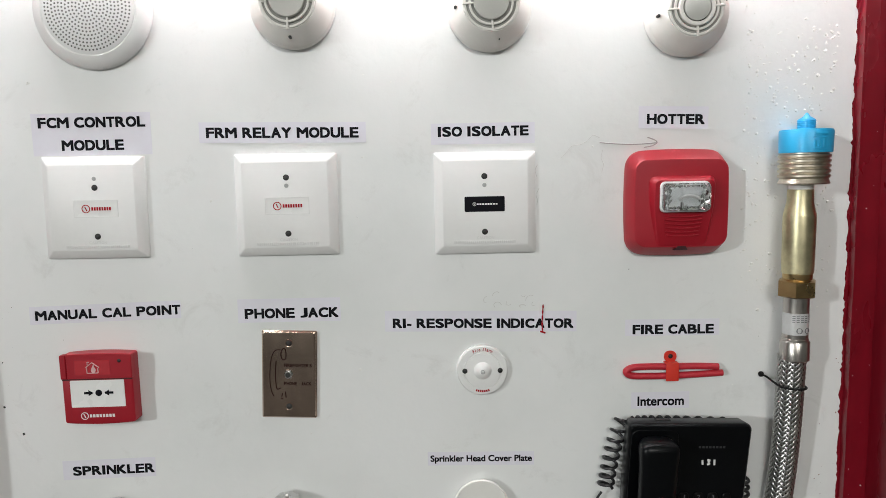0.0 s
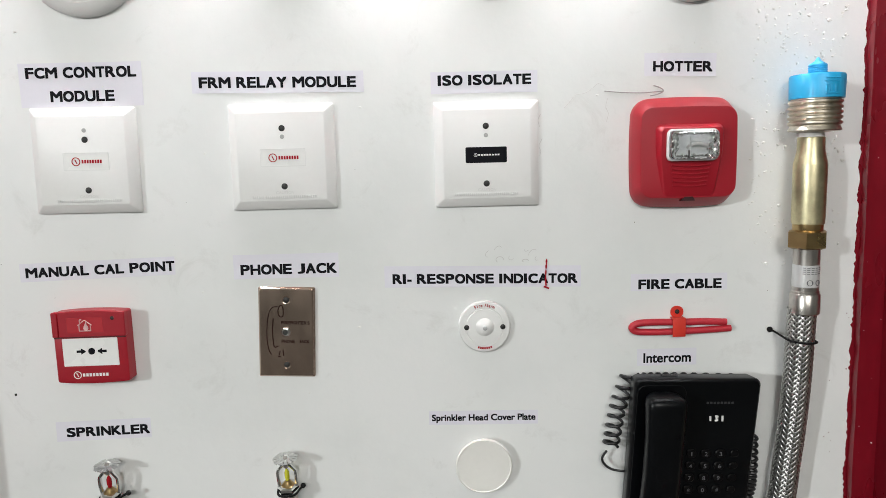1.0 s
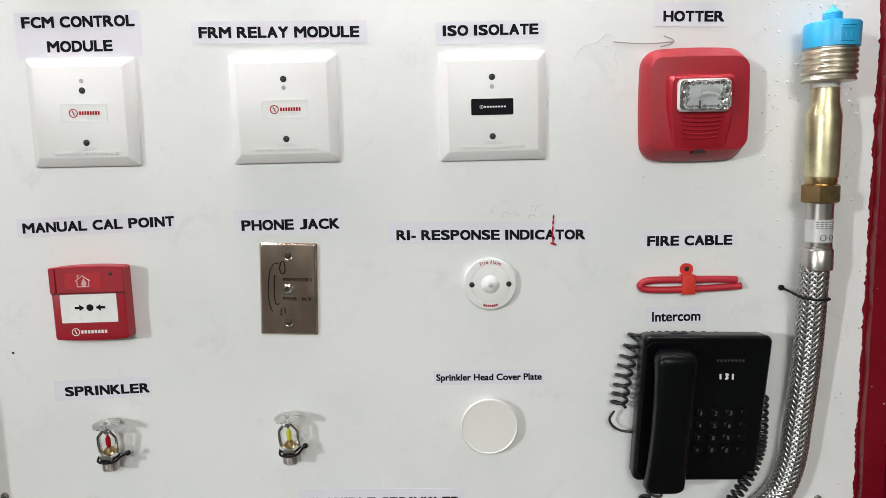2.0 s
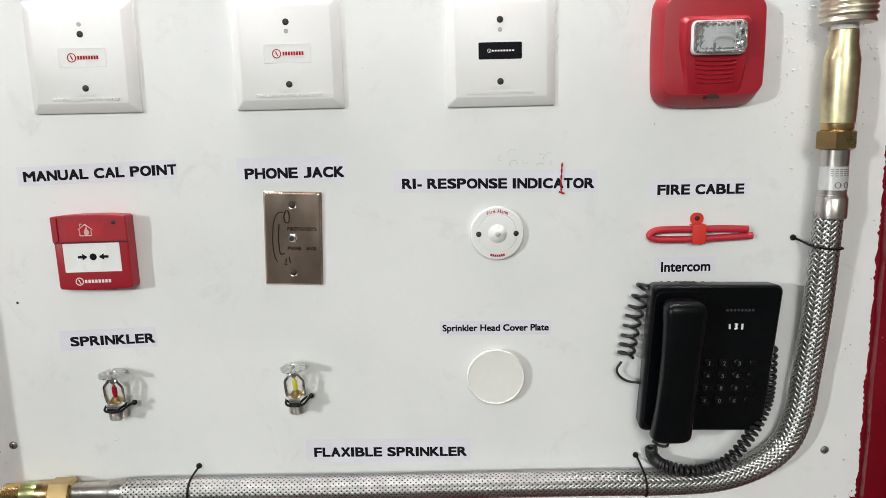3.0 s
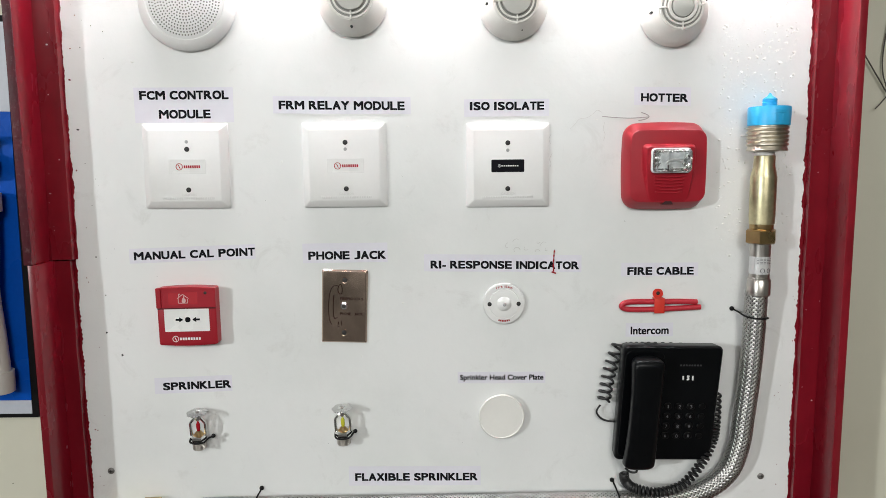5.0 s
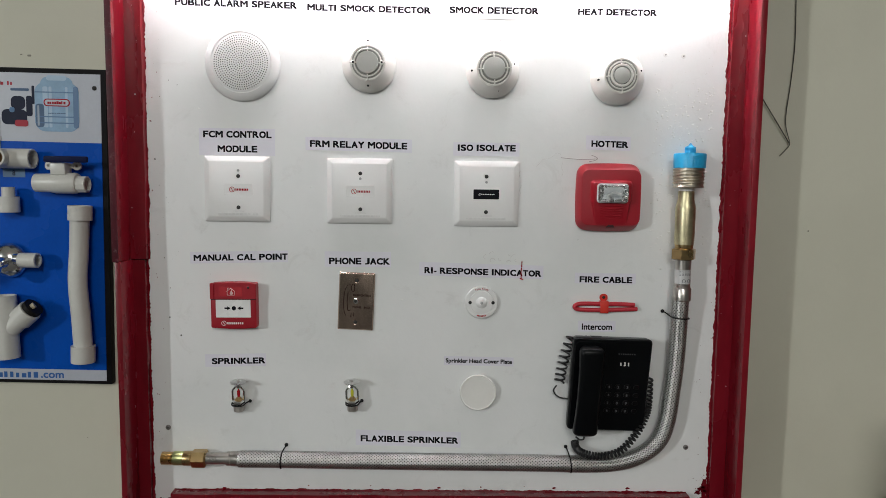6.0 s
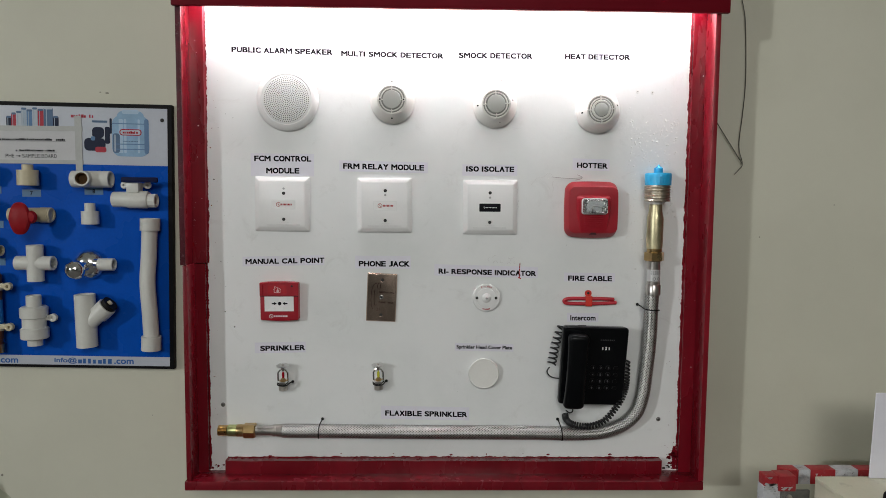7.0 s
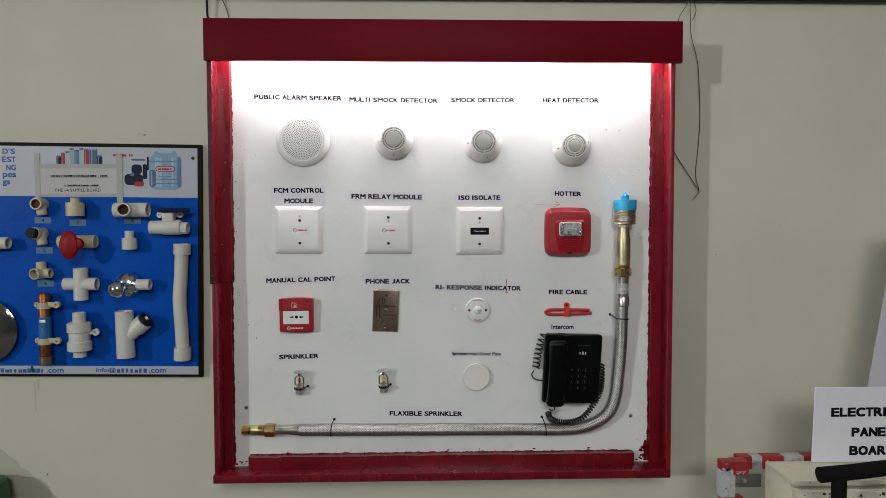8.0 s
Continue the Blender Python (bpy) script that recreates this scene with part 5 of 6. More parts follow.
TAG = surface("tag tape", (0.07, 0.17, 0.31), 0.4, vary=0.08)
SATIN = surface("satin chrome", (0.80, 0.80, 0.79), 0.15, 1.0, vary=0.06, bump=0.02)
CAPB = surface("black plug", (0.012, 0.011, 0.010), 0.5, vary=0.3, specular=0.15)


def hollow(p0, p1, ro, ri, depth=0.02, seg=28, bm=None, lip=0.0):
    """A pipe end: open at p1 with a bore, closed at p0."""
    a, b = Vector(p0), Vector(p1)
    t = (b - a).normalized()
    up_ = Vector((0, 0, 1)) if abs(t.z) < 0.9 else Vector((1, 0, 0))
    u = t.cross(up_).normalized()
    v = t.cross(u)
    loops = []
    for c, r in ((a, ro), (b - t * 0.0008, ro), (b, ro - 0.0008), (b, ri), (b - t * depth, ri * 0.96)):
        loops.append([c + r * (math.cos(2 * math.pi * k / seg) * u + math.sin(2 * math.pi * k / seg) * v) for k in range(seg)])
    return rings(loops, bm=bm)


def fitting(x, z, label, group="pipe fittings"):
    return thing("pipe_fitting", pose(x, SB - 0.0012, z), label, "pipe fitting", group)


def tag_strip(x, z, digit):
    tg = thing("number_tag", pose(x, SB - 0.0012, z), "strip of pale tape with a handwritten figure", "tag", "number tags")
    part("tape", box(-0.022, 0.022, -0.0008, 0, -0.0085, 0.0085), TAG, tg)
    lettering(digit, -0.0030, 0.0030, -0.0052, 0.0052, 0.0010, INK, tg, 0.01)


for x, z, d in ((-1.137, 1.539, "4"), (-1.044, 1.532, "7"), (-0.897, 1.538, "8"), (-1.135, 1.457, "5"), (-1.134, 1.367, "6")):
    tag_strip(x, z, d)

f = fitting(-1.135, 1.582, "ivory threaded elbow with a brass bore")
part("mouth", hollow((0, 0, 0), (-0.001, -0.037, 0.001), 0.0160, 0.0122, 0.032), IVORY, f)
part("brass_insert", hollow((0, -0.006, 0), (-0.001, -0.0365, 0.001), 0.0121, 0.0098, 0.006), BORE, f)
part("leg", hollow((0.002, -0.016, 0.004), (0.005, -0.016, -0.029), 0.0128, 0.0095), IVORY, f)
f = fitting(-1.143, 1.503, "ivory elbow closed by a black plug")
part("mouth", hollow((0.006, 0, 0), (0.000, -0.034, 0.001), 0.0160, 0.012), IVORY, f)
part("plug", sweep([(0.000, -0.032, 0.001), (-0.003, -0.047, 0.002)], 0.0140, 20), CAPB, f)
part("leg", hollow((0.008, -0.016, 0.004), (0.012, -0.016, -0.030), 0.0128, 0.0095), IVORY, f)
f = fitting(-1.144, 1.396, "ivory three-way elbow with open mouths")
part("mouth", hollow((0.006, 0, 0.002), (-0.001, -0.037, -0.001), 0.0152, 0.0122, 0.032), IVORY, f)
part("top_leg", hollow((0.008, -0.016, 0.0), (0.008, -0.016, 0.031), 0.0128, 0.0098), IVORY, f)
part("side_leg", hollow((0.005, -0.016, 0.0), (0.034, -0.018, 0.0), 0.0130, 0.0105), IVORY, f)
f = fitting(-1.038, 1.552, "ivory reducing socket, broad below")
part("socket", hollow((0, -0.024, 0.034), (0, -0.024, -0.002), 0.0232, 0.019), IVORY, f)
part("spigot", hollow((0, -0.024, 0.030), (0, -0.024, 0.047), 0.0120, 0.009), IVORY, f)
f = fitting(-0.8885, 1.566, "white tee with a brass-lined front mouth")
part("run", hollow((-0.046, -0.022, 0), (0.043, -0.022, 0), 0.0195, 0.0160), PVC, f)
part("mouth", hollow((-0.012, -0.020, 0), (-0.008, -0.060, 0.001), 0.0180, 0.0140, 0.036), PVC, f)
part("brass_insert", hollow((-0.012, -0.030, 0), (-0.008, -0.058, 0.001), 0.0138, 0.0115, 0.014), BORE, f)
f = fitting(-0.790, 1.519, "white ball valve with a dark blue lever")
part("body", lathe([(0.010, -0.050), (0.0180, -0.050), (0.0185, -0.020), (0.0205, -0.012), (0.0205, 0.028), (0.0185, 0.032), (0.0150, 0.033)], 32, "x", (0, -0.024, 0)), PVC, f)
part("end_nut", lathe([(0.0140, 0.031), (0.0165, 0.033), (0.0165, 0.050), (0.0135, 0.051), (0.0125, 0.044)], 10, "x", (0, -0.024, -0.002)), PVC, f)
part("stem", box(-0.014, 0.015, -0.040, -0.012, 0.016, 0.040, 0.003), PVC, f)
for s in (-1, 1):
    part("ear", hollow((s * 0.026, -0.012, 0.034), (s * 0.028, -0.020, 0.034), 0.0085, 0.003, 0.006), PVC, f)
    part("ear_arm", box(min(s * 0.010, s * 0.026), max(s * 0.010, s * 0.026), -0.018, -0.013, 0.029, 0.039, 0.001), PVC, f)
part("lever", box(-0.022, 0.062, -0.048, -0.040, 0.040, 0.052, 0.003), surface("dark blue lever", (0.005, 0.009, 0.045), 0.5, specular=0.1), f, "dark blue lever")
f = fitting(-1.033, 1.481, "ivory stop valve with a red handwheel")
part("run", hollow((-0.050, -0.022, 0), (0.047, -0.022, 0.001), 0.0165, 0.0125), IVORY, f)
part("collar", lathe([(0.0150, 0.020), (0.0180, 0.021), (0.0180, 0.043), (0.0165, 0.044)], 28, "x", (0, -0.022, 0)), IVORY, f)
part("stem", sweep([(-0.018, -0.022, 0), (-0.008, -0.062, -0.003)], 0.009, 16), IVORY, f)
bm = lathe([(0.004, 0.055), (0.018, 0.056), (0.0245, 0.060), (0.0255, 0.065), (0.0225, 0.070), (0.012, 0.0745), (0.002, 0.0755)], 40, "y", (-0.022, 0, -0.007))
for v in bm.verts:
    a = math.atan2(v.co.z + 0.007, v.co.x + 0.022)
    k = 1.1 + 0.02 * math.cos(6 * a)
    v.co.x, v.co.z = -0.004 + (v.co.x + 0.022) * k * 0.88, -0.007 + (v.co.z + 0.007) * k * 1.35
lathe([(0.001, 0.050), (0.011, 0.052), (0.015, 0.058), (0.012, 0.066), (0.002, 0.069)], 24, "y", (0.018, 0, -0.004), bm)
part("handwheel", bm, RED_KNOB, f, "red plastic handwheel")
f = fitting(-0.897, 1.461, "white threaded adaptor standing upright")
part("socket", hollow((0, -0.022, 0.030), (0, -0.022, -0.001), 0.0195, 0.016), PVC, f)
part("spigot", hollow((0, -0.022, 0.025), (0, -0.022, 0.049), 0.0118, 0.009), PVC, f)
f = fitting(-1.028, 1.367, "white four-way cross fitting")
part("run", hollow((-0.043, -0.024, 0), (0.043, -0.024, 0), 0.0170, 0.0130), PVC, f)
part("cross_run", hollow((0, -0.024, -0.043), (0, -0.024, 0.043), 0.0185, 0.0140), PVC, f)
f = fitting(-0.884, 1.364, "chrome concealed valve with flange and knob")
part("flange", lathe([(0.010, 0.002), (0.0345, 0.004), (0.0355, 0.008), (0.031, 0.018), (0.022, 0.026), (0.012, 0.031)], 44, "y", (-0.026, 0, -0.001)), SATIN, f)
part("spindle", sweep([(-0.026, -0.026, 0.000), (-0.032, -0.056, -0.006)], 0.0095, 16), SATIN, f)
bm = lathe([(0.004, 0.048), (0.019, 0.050), (0.0225, 0.056), (0.0215, 0.064), (0.016, 0.071), (0.008, 0.075), (0.001, 0.0765)], 36, "y", (-0.034, 0, -0.009))
part("knob", bm, CHROME, f)
part("bracket", sweep([(-0.004, -0.022, 0.003), (0.018, -0.026, 0.003)], 0.012, 12), SATIN, f)
part("stub", hollow((0.006, -0.024, 0.001), (0.041, -0.024, 0.001), 0.0150, 0.0115), PVC, f)
f = fitting(-0.762, 1.318, "long bent white pipe with end sockets", "")
bend = spline([(0.005, -0.024, 0.150), (0.001, -0.024, 0.070), (-0.003, -0.026, 0.005), (0.000, -0.024, -0.070), (0.003, -0.024, -0.150)], 8)
part("pipe", sweep(bend, 0.0178, 28), PVC, f)
part("socket", hollow((0.005, -0.024, 0.128), (0.006, -0.024, 0.157), 0.0225, 0.0180), PVC, f)
part("socket", hollow((0.002, -0.024, -0.125), (0.001, -0.024, -0.159), 0.0225, 0.0180), PVC, f)
f = fitting(-1.126, 1.247, "short copper pipe held by two ivory clips")
part("pipe", lathe([(0.004, 0.097), (0.012, 0.0965), (0.0155, 0.090), (0.0155, -0.062), (0.0140, -0.063), (0.0140, -0.072), (0.0158, -0.073), (0.0158, -0.094), (0.004, -0.095)][::-1], 28, "z", (0, -0.024, 0)), COPPER, f)
LBL = surface("blue wrap label", (0.02, 0.16, 0.42), 0.35, vary=0.1)
part("wrap_label", lathe([(0.0155, -0.028), (0.0158, -0.0278), (0.0158, 0.032), (0.0155, 0.0322)], 28, "z", (0, -0.024, 0)), LBL, f, "blue wrap-round label")
part("label_mark", box(-0.006, 0.010, -0.0402, -0.038, 0.018, 0.026, 0.002), PLATE, f)
for zz, ww in ((0.006, 0.009), (0.000, 0.007), (-0.006, 0.008)):
    part("label_line", box(-ww + 0.001, ww - 0.001, -0.0402, -0.038, zz - 0.0012, zz + 0.0012, 0.0004, 1), TAG, f)
part("brass_foot", lathe([(0.004, -0.0955), (0.0162, -0.0950), (0.0162, -0.0745), (0.0150, -0.0735)], 28, "z", (0, -0.024, 0)), BRASS, f, "dull brass end fitting")
for z in (0.063, -0.034):
    part("clip_band", lathe([(0.0160, -0.0085), (0.0185, -0.008), (0.0185, 0.008), (0.0160, 0.0085)], 28, "z", (0, -0.024, z)), IVORY, f)
    part("clip_arm", box(0.010, 0.034, -0.034, -0.029, z - 0.003, z + 0.009, 0.001), IVORY, f)
    part("clip_eye", hollow((0.036, -0.026, z + 0.002), (0.036, -0.036, z + 0.002), 0.0092, 0.0035, 0.008), IVORY, f)
    part("clip_eye", hollow((-0.020, -0.020, z + 0.002), (-0.020, -0.026, z + 0.002), 0.0075, 0.0030, 0.005), IVORY, f)
f = fitting(-1.032, 1.231, "white pipe union with two ribbed nuts")
part("pipe", hollow((0, -0.030, -0.060), (0, -0.030, 0.060), 0.0165, 0.013), PVC, f)
for z in (0.020, -0.030):
    part("nut", lathe([(0.0265, z - 0.014), (0.0305, z - 0.012), (0.0305, z + 0.011), (0.0265, z + 0.014)], 12, "z", (0, -0.030, 0)), PVC, f)
part("middle", lathe([(0.0250, -0.018), (0.0262, -0.017), (0.0262, 0.007), (0.0250, 0.008)], 30, "z", (0, -0.030, 0)), PVC, f)
part("clip_eye", hollow((0.042, -0.022, 0.006), (0.042, -0.030, 0.006), 0.0095, 0.0035, 0.007), PVC, f)
part("clip_arm", box(0.020, 0.036, -0.030, -0.024, 0.000, 0.012, 0.001), PVC, f)
f = fitting(-0.911, 1.230, "white wye branch pipe with a black cap")
part("run", hollow((0.001, -0.028, -0.062), (-0.002, -0.028, 0.064), 0.0235, 0.0205), PVC, f)
part("branch", hollow((0.0, -0.028, -0.012), (0.046, -0.030, 0.030), 0.0185, 0.0150), PVC, f)
part("branch_socket", hollow((0.030, -0.029, 0.016), (0.052, -0.030, 0.036), 0.0225, 0.0180), PVC, f)
part("cap", sweep([(0.050, -0.030, 0.034), (0.060, -0.031, 0.043)], 0.0190, 28), CAPB, f, "black screw cap")
part("cap_grip", sweep([(0.058, -0.036, 0.043), (0.063, -0.034, 0.047)], 0.006, 8), IVORY, f)
f = fitting(-1.262, 1.478, "white pipe stub with an open end")
part("pipe", hollow((-0.050, -0.024, 0), (0.046, -0.024, 0), 0.0165, 0.0130), PVC, f)
rs = thing("shower_rose", pose(-1.291, SB - 0.0012, 1.240), "large chrome shower rose mounted flat", "shower rose")
# Chrome darkened so that its colour stands for a dark reflection.
part("dish", lathe([(0.030, 0.0), (0.084, 0.010), (0.0875, 0.014), (0.0870, 0.018), (0.070, 0.026), (0.040, 0.031), (0.004, 0.033)], 64), surface("chrome tinted for dark reflection", (0.45, 0.42, 0.41), 0.07, 1.0, vary=0.06, bump=0), rs)

# ---- wires and trunking on the wall ----
tr = structure("trim", box(X0, X1, 0.012, WY, 2.146, 2.22, 0.003), surface("dark trunking", (0.045, 0.042, 0.036), 0.6, vary=0.3, dirt=(0.10, 0.09, 0.08), dirt_amount=0.5), "dark dusty cable trunking along the wall", "trunking")


def hanging(name, pts, r, material, label):
    base_ = Vector(pts[0])
    w = thing(name, Matrix.Translation(base_), label, "wire", "loose wires")
    part("strand", sweep(spline([Vector(p) - base_ for p in pts], 10), r, 7), material, w)
    return w


CORD = surface("dusty grey cord", (0.075, 0.07, 0.055), 0.7, vary=0.25)
hanging("hanging_cord", [(0.630, 0.040, 2.148), (0.634, 0.044, 2.09), (0.639, 0.050, 2.048), (0.656, 0.054, 1.99), (0.663, 0.055, 1.945), (0.669, 0.056, 1.825), (0.665, 0.056, 1.74), (0.659, 0.055, 1.681), (0.660, 0.054, 1.650), (0.668, 0.052, 1.618), (0.658, 0.048, 1.604), (0.646, 0.046, 1.592)], 0.0010, CORD, "thin grey cord hanging down the wall")
hanging("hanging_cord", [(0.556, 0.040, 1.790), (0.575, 0.046, 1.758), (0.600, 0.052, 1.719), (0.640, 0.053, 1.660), (0.668, 0.053, 1.618)], 0.0011, CORD, "thin twisted cord from behind the case")
hanging("hanging_cord", [(0.632, 0.040, 2.148), (0.620, 0.044, 2.125), (0.606, 0.048, 2.102), (0.600, 0.050, 2.080)], 0.0009, CORD, "short loose end of thin grey cord")
hanging("hanging_cord", [(0.638, 0.040, 2.148), (0.650, 0.046, 2.115), (0.642, 0.050, 2.090)], 0.0009, CORD, "short loose end of thin grey cord")
hanging("power_cable", [(-0.686, 0.036, 2.148), (-0.687, 0.040, 2.11), (-0.684, 0.040, 2.08), (-0.668, 0.040, 2.045), (-0.656, 0.045, 2.030)], 0.0030, RUBBER, "black power cable running down to the case")
hanging("power_cable", [(-0.655, 0.050, 2.148), (-0.640, 0.056, 2.115), (-0.632, 0.056, 2.080), (-0.631, 0.056, 2.032)], 0.0014, CORD, "grey cable looping down behind the case")

# ---- things beside the case ----
CREAM = surface("cream panel paint", (0.62, 0.60, 0.47), 0.42, vary=0.06, scale=6, bump=0.06, dirt=(0.05, 0.04, 0.025), dirt_amount=0.5, dirt_scale=18)
pb = thing("panel_box", pose(0.748, -0.185, 0.0), "cream steel electrical panel box with chipped paint", "panel box")
part("carcass", box(0, 0.60, -0.115, 0.0, 0.0, 0.930, 0.004), CREAM, pb)
part("top_flange", box(-0.002, 0.602, -0.136, -0.004, 0.924, 0.934, 0.002), CREAM, pb)
door = part("door", box(0.006, 0.60, -0.152, -0.118, 0.03, 0.916, 0.004), CREAM, pb, "cream steel door with worn edges")
part("hinge", sweep([(0.002, -0.135, 0.70), (0.002, -0.135, 0.78)], 0.005, 10), PIPE, door)
hb = thing("black_bar_handle", pose(0.79, -0.44, 0.0), "black padded tubular handle on an upright", "handle")
FOAM = surface("black foam", (0.008, 0.007, 0.008), 0.8, specular=0.1, vary=0.3, bump=0.3)
part("grip", sweep(spline([(-0.055, 0.0, 0.994), (0.02, 0.0, 1.000), (0.10, 0.0, 1.008), (0.26, 0.0, 1.016)], 6), 0.0165, 20), FOAM, hb)
part("upright", sweep([(-0.012, 0.0, 0.0), (-0.012, 0.0, 0.995)], 0.0150, 18), FOAM, hb)
part("foot", lathe([(0.09, 0.0), (0.09, 0.012), (0.02, 0.02)], 28, "z", (-0.012, 0, 0)), CAPB, hb)

sg = thing("sign_card", pose(0.866, -0.200, 0.9345), "white card sign printed electric panel board", "sign")
card = box(-0.006, 0.230, -0.0025, 0.0, 0.0, 0.187, 0.0008, 1)
for v in card.verts:
    v.co.x += 0.008 * v.co.z / 0.187 - 0.004
    v.co.y += 0.004 * v.co.z / 0.187
part("card", card, PAPER, sg)
lettering("ELECTRIC", 0.038, 0.203, 0.1135, 0.1365, 0.0010, INK, sg, 0.050)
lettering("PANEL", 0.090, 0.196, 0.0635, 0.0865, 0.0021, INK, sg, 0.050)
lettering("BOARD", 0.085, 0.201, 0.0170, 0.0405, 0.0028, INK, sg, 0.050)

bs = thing("leaning_sheet", pose(1.02, -0.10, 0.93), "pale lavender sheet leaning behind the sign", "sheet")
part("sheet", rings([[(0.007, -d, -0.05), (0.24, -d, -0.05), (0.24, -d, 0.60), (0.110, -d, 0.60)] for d in (0.0, 0.003)]), surface("pale sheet", (0.56, 0.55, 0.62), 0.5, vary=0.04), bs)
part("prop", box(0.14, 0.18, 0.002, 0.03, -0.93, 0.20, 0.002), CREAM, bs)
part("prop_foot", box(0.08, 0.24, -0.02, 0.10, -0.93, -0.915, 0.002), CREAM, bs)

# red and white striped barrier
WHITE_CHIP = surface("chipped white paint", (0.47, 0.48, 0.50), 0.5, vary=0.08, bump=0.15, dirt=(0.04, 0.038, 0.035), dirt_amount=0.9, dirt_scale=45)
RED_CHIP = surface("chipped red paint", (0.32, 0.015, 0.022), 0.45, vary=0.15, bump=0.15, dirt=(0.45, 0.44, 0.43), dirt_amount=0.4, dirt_scale=70)
br = thing("striped_barrier", pose(0.70, -0.115, 0.0), "chipped red and white striped barrier frame", "barrier")
for k, (x0, x1, m_) in enumerate(((0.0, 0.035, RED_CHIP), (0.035, 0.062, WHITE_CHIP), (0.062, 0.118, RED_CHIP), (0.118, 0.170, WHITE_CHIP), (0.170, 0.240, RED_CHIP), (0.240, 0.300, WHITE_CHIP))):
    part("rail_stripe", box(x0, x1, -0.030, 0.0, 0.897, 0.930, 0.0015), m_, br)
part("post_head", box(-0.058, -0.028, -0.062, -0.035, 0.906, 0.930, 0.0015), RED_CHIP, br)
part("post_head", box(-0.028, 0.010, -0.066, -0.030, 0.896, 0.930, 0.0015), RED_CHIP, br)
part("post", box(-0.060, -0.022, -0.062, -0.035, 0.838, 0.906, 0.0015), WHITE_CHIP, br)
part("post", box(-0.055, 0.000, -0.060, -0.036, 0.0, 0.838, 0.0015), RED_CHIP, br)
part("strap", box(-0.022, 0.046, -0.058, -0.052, 0.862, 0.895, 0.001), surface("bare steel strap", (0.16, 0.16, 0.15), 0.5, 0.6, vary=0.3, dirt=(0.5, 0.5, 0.48), dirt_amount=0.5, dirt_scale=40), br)
part("strap_bolt", lathe([(0.0060, 0.058), (0.0058, 0.062), (0.002, 0.063)], 14, "y", (0.000, 0, 0.880)), PIPE, br)

gb = thing("green_barrel", pose(-1.287, -0.008, 0.0), "slim green plastic barrel standing against the wall", "barrel")
part("body", lathe([(0.050, 0.0), (0.060, 0.01), (0.062, 0.20), (0.062, 0.60), (0.060, 0.815), (0.054, 0.838), (0.030, 0.846)], 40, "z"), surface("green plastic", (0.012, 0.10, 0.035), 0.4, vary=0.15), gb)

# ---- wear: smeared red paint, chips, specks ----


def smear(name, z0, z1, x, side, reach, seed, n=150, vertical=True):
    """A ragged tongue of red paint over the white board beside a batten."""
    bm = bmesh.new()
    a_, b_ = [], []
    for k in range(n + 1):
        s = z0 + (z1 - z0) * k / n
        w = reach * (0.35 + 0.9 * abs(noise.noise(Vector((s * 30, seed, 0)))) + 0.9 * abs(noise.noise(Vector((s * 140, seed, 3)))))
        p, q = ((x - side * 0.004, s), (x + side * w, s)) if vertical else ((s, x - side * 0.004), (s, x + side * w))
        a_.append(bm.verts.new((p[0], -0.0007, p[1])))
        b_.append(bm.verts.new((q[0], -0.0005, q[1])))
    for k in range(n):
        bm.faces.new((a_[k], a_[k + 1], b_[k + 1], b_[k]))
    ext = bmesh.ops.extrude_face_region(bm, geom=bm.faces[:])
    for g_ in ext["geom"]:
        if isinstance(g_, bmesh.types.BMVert):
            g_.co.y += 0.0004
    bmesh.ops.recalc_face_normals(bm, faces=bm.faces)
    return part(name, bm, RED, case, "ragged red paint edge")


smear("paint_edge", JOINT, 2.0, -0.6155, 1, 0.0045, 1.0, 160)
smear("paint_edge", 0.872, JOINT, -0.6195, 1, 0.0050, 7.0, 140)
smear("paint_edge", 0.872, 2.0, 0.513, -1, 0.0050, 2.0, 300)
smear("paint_edge", -0.577, 0.469, 0.901, 1, 0.004, 3.0, 240, False)
smear("paint_edge", 0.872, 0.93, 0.506, -1, 0.008, 5.0, 90)


def blobs(name, count, rng, size, material, label, seed, flat=0.5):
    """Crumbs stuck on the board: six-sided flattened pebbles, too many to count."""
    r_ = random.Random(seed)
    bm = bmesh.new()
    for _ in range(count):
        x, z = rng(r_)
        s = size * (0.4 + r_.random() ** 2 * 1.6)
        a0, el = r_.random() * 3, 0.6 + r_.random() * 0.9
        rag = [0.55 + 0.8 * r_.random() for _ in range(6)]
        ring_ = [(x + s * rag[k] * el * math.cos(a0 + k * 1.0472), z + s * rag[k] * math.sin(a0 + k * 1.0472)) for k in range(6)]
        lo = [bm.verts.new((px, 0.0003, pz)) for px, pz in ring_]
        hi = [bm.verts.new((x + 0.55 * (px - x), -s * flat, z + 0.55 * (pz - z))) for px, pz in ring_]
        for k in range(6):
            bm.faces.new((lo[k], lo[(k + 1) % 6], hi[(k + 1) % 6], hi[k]))
        bm.faces.new(hi)
    bmesh.ops.recalc_face_normals(bm, faces=bm.faces)
    return tagged(linked(name, bm, material, None, label), "", "paint crumbs", "", "stuff")


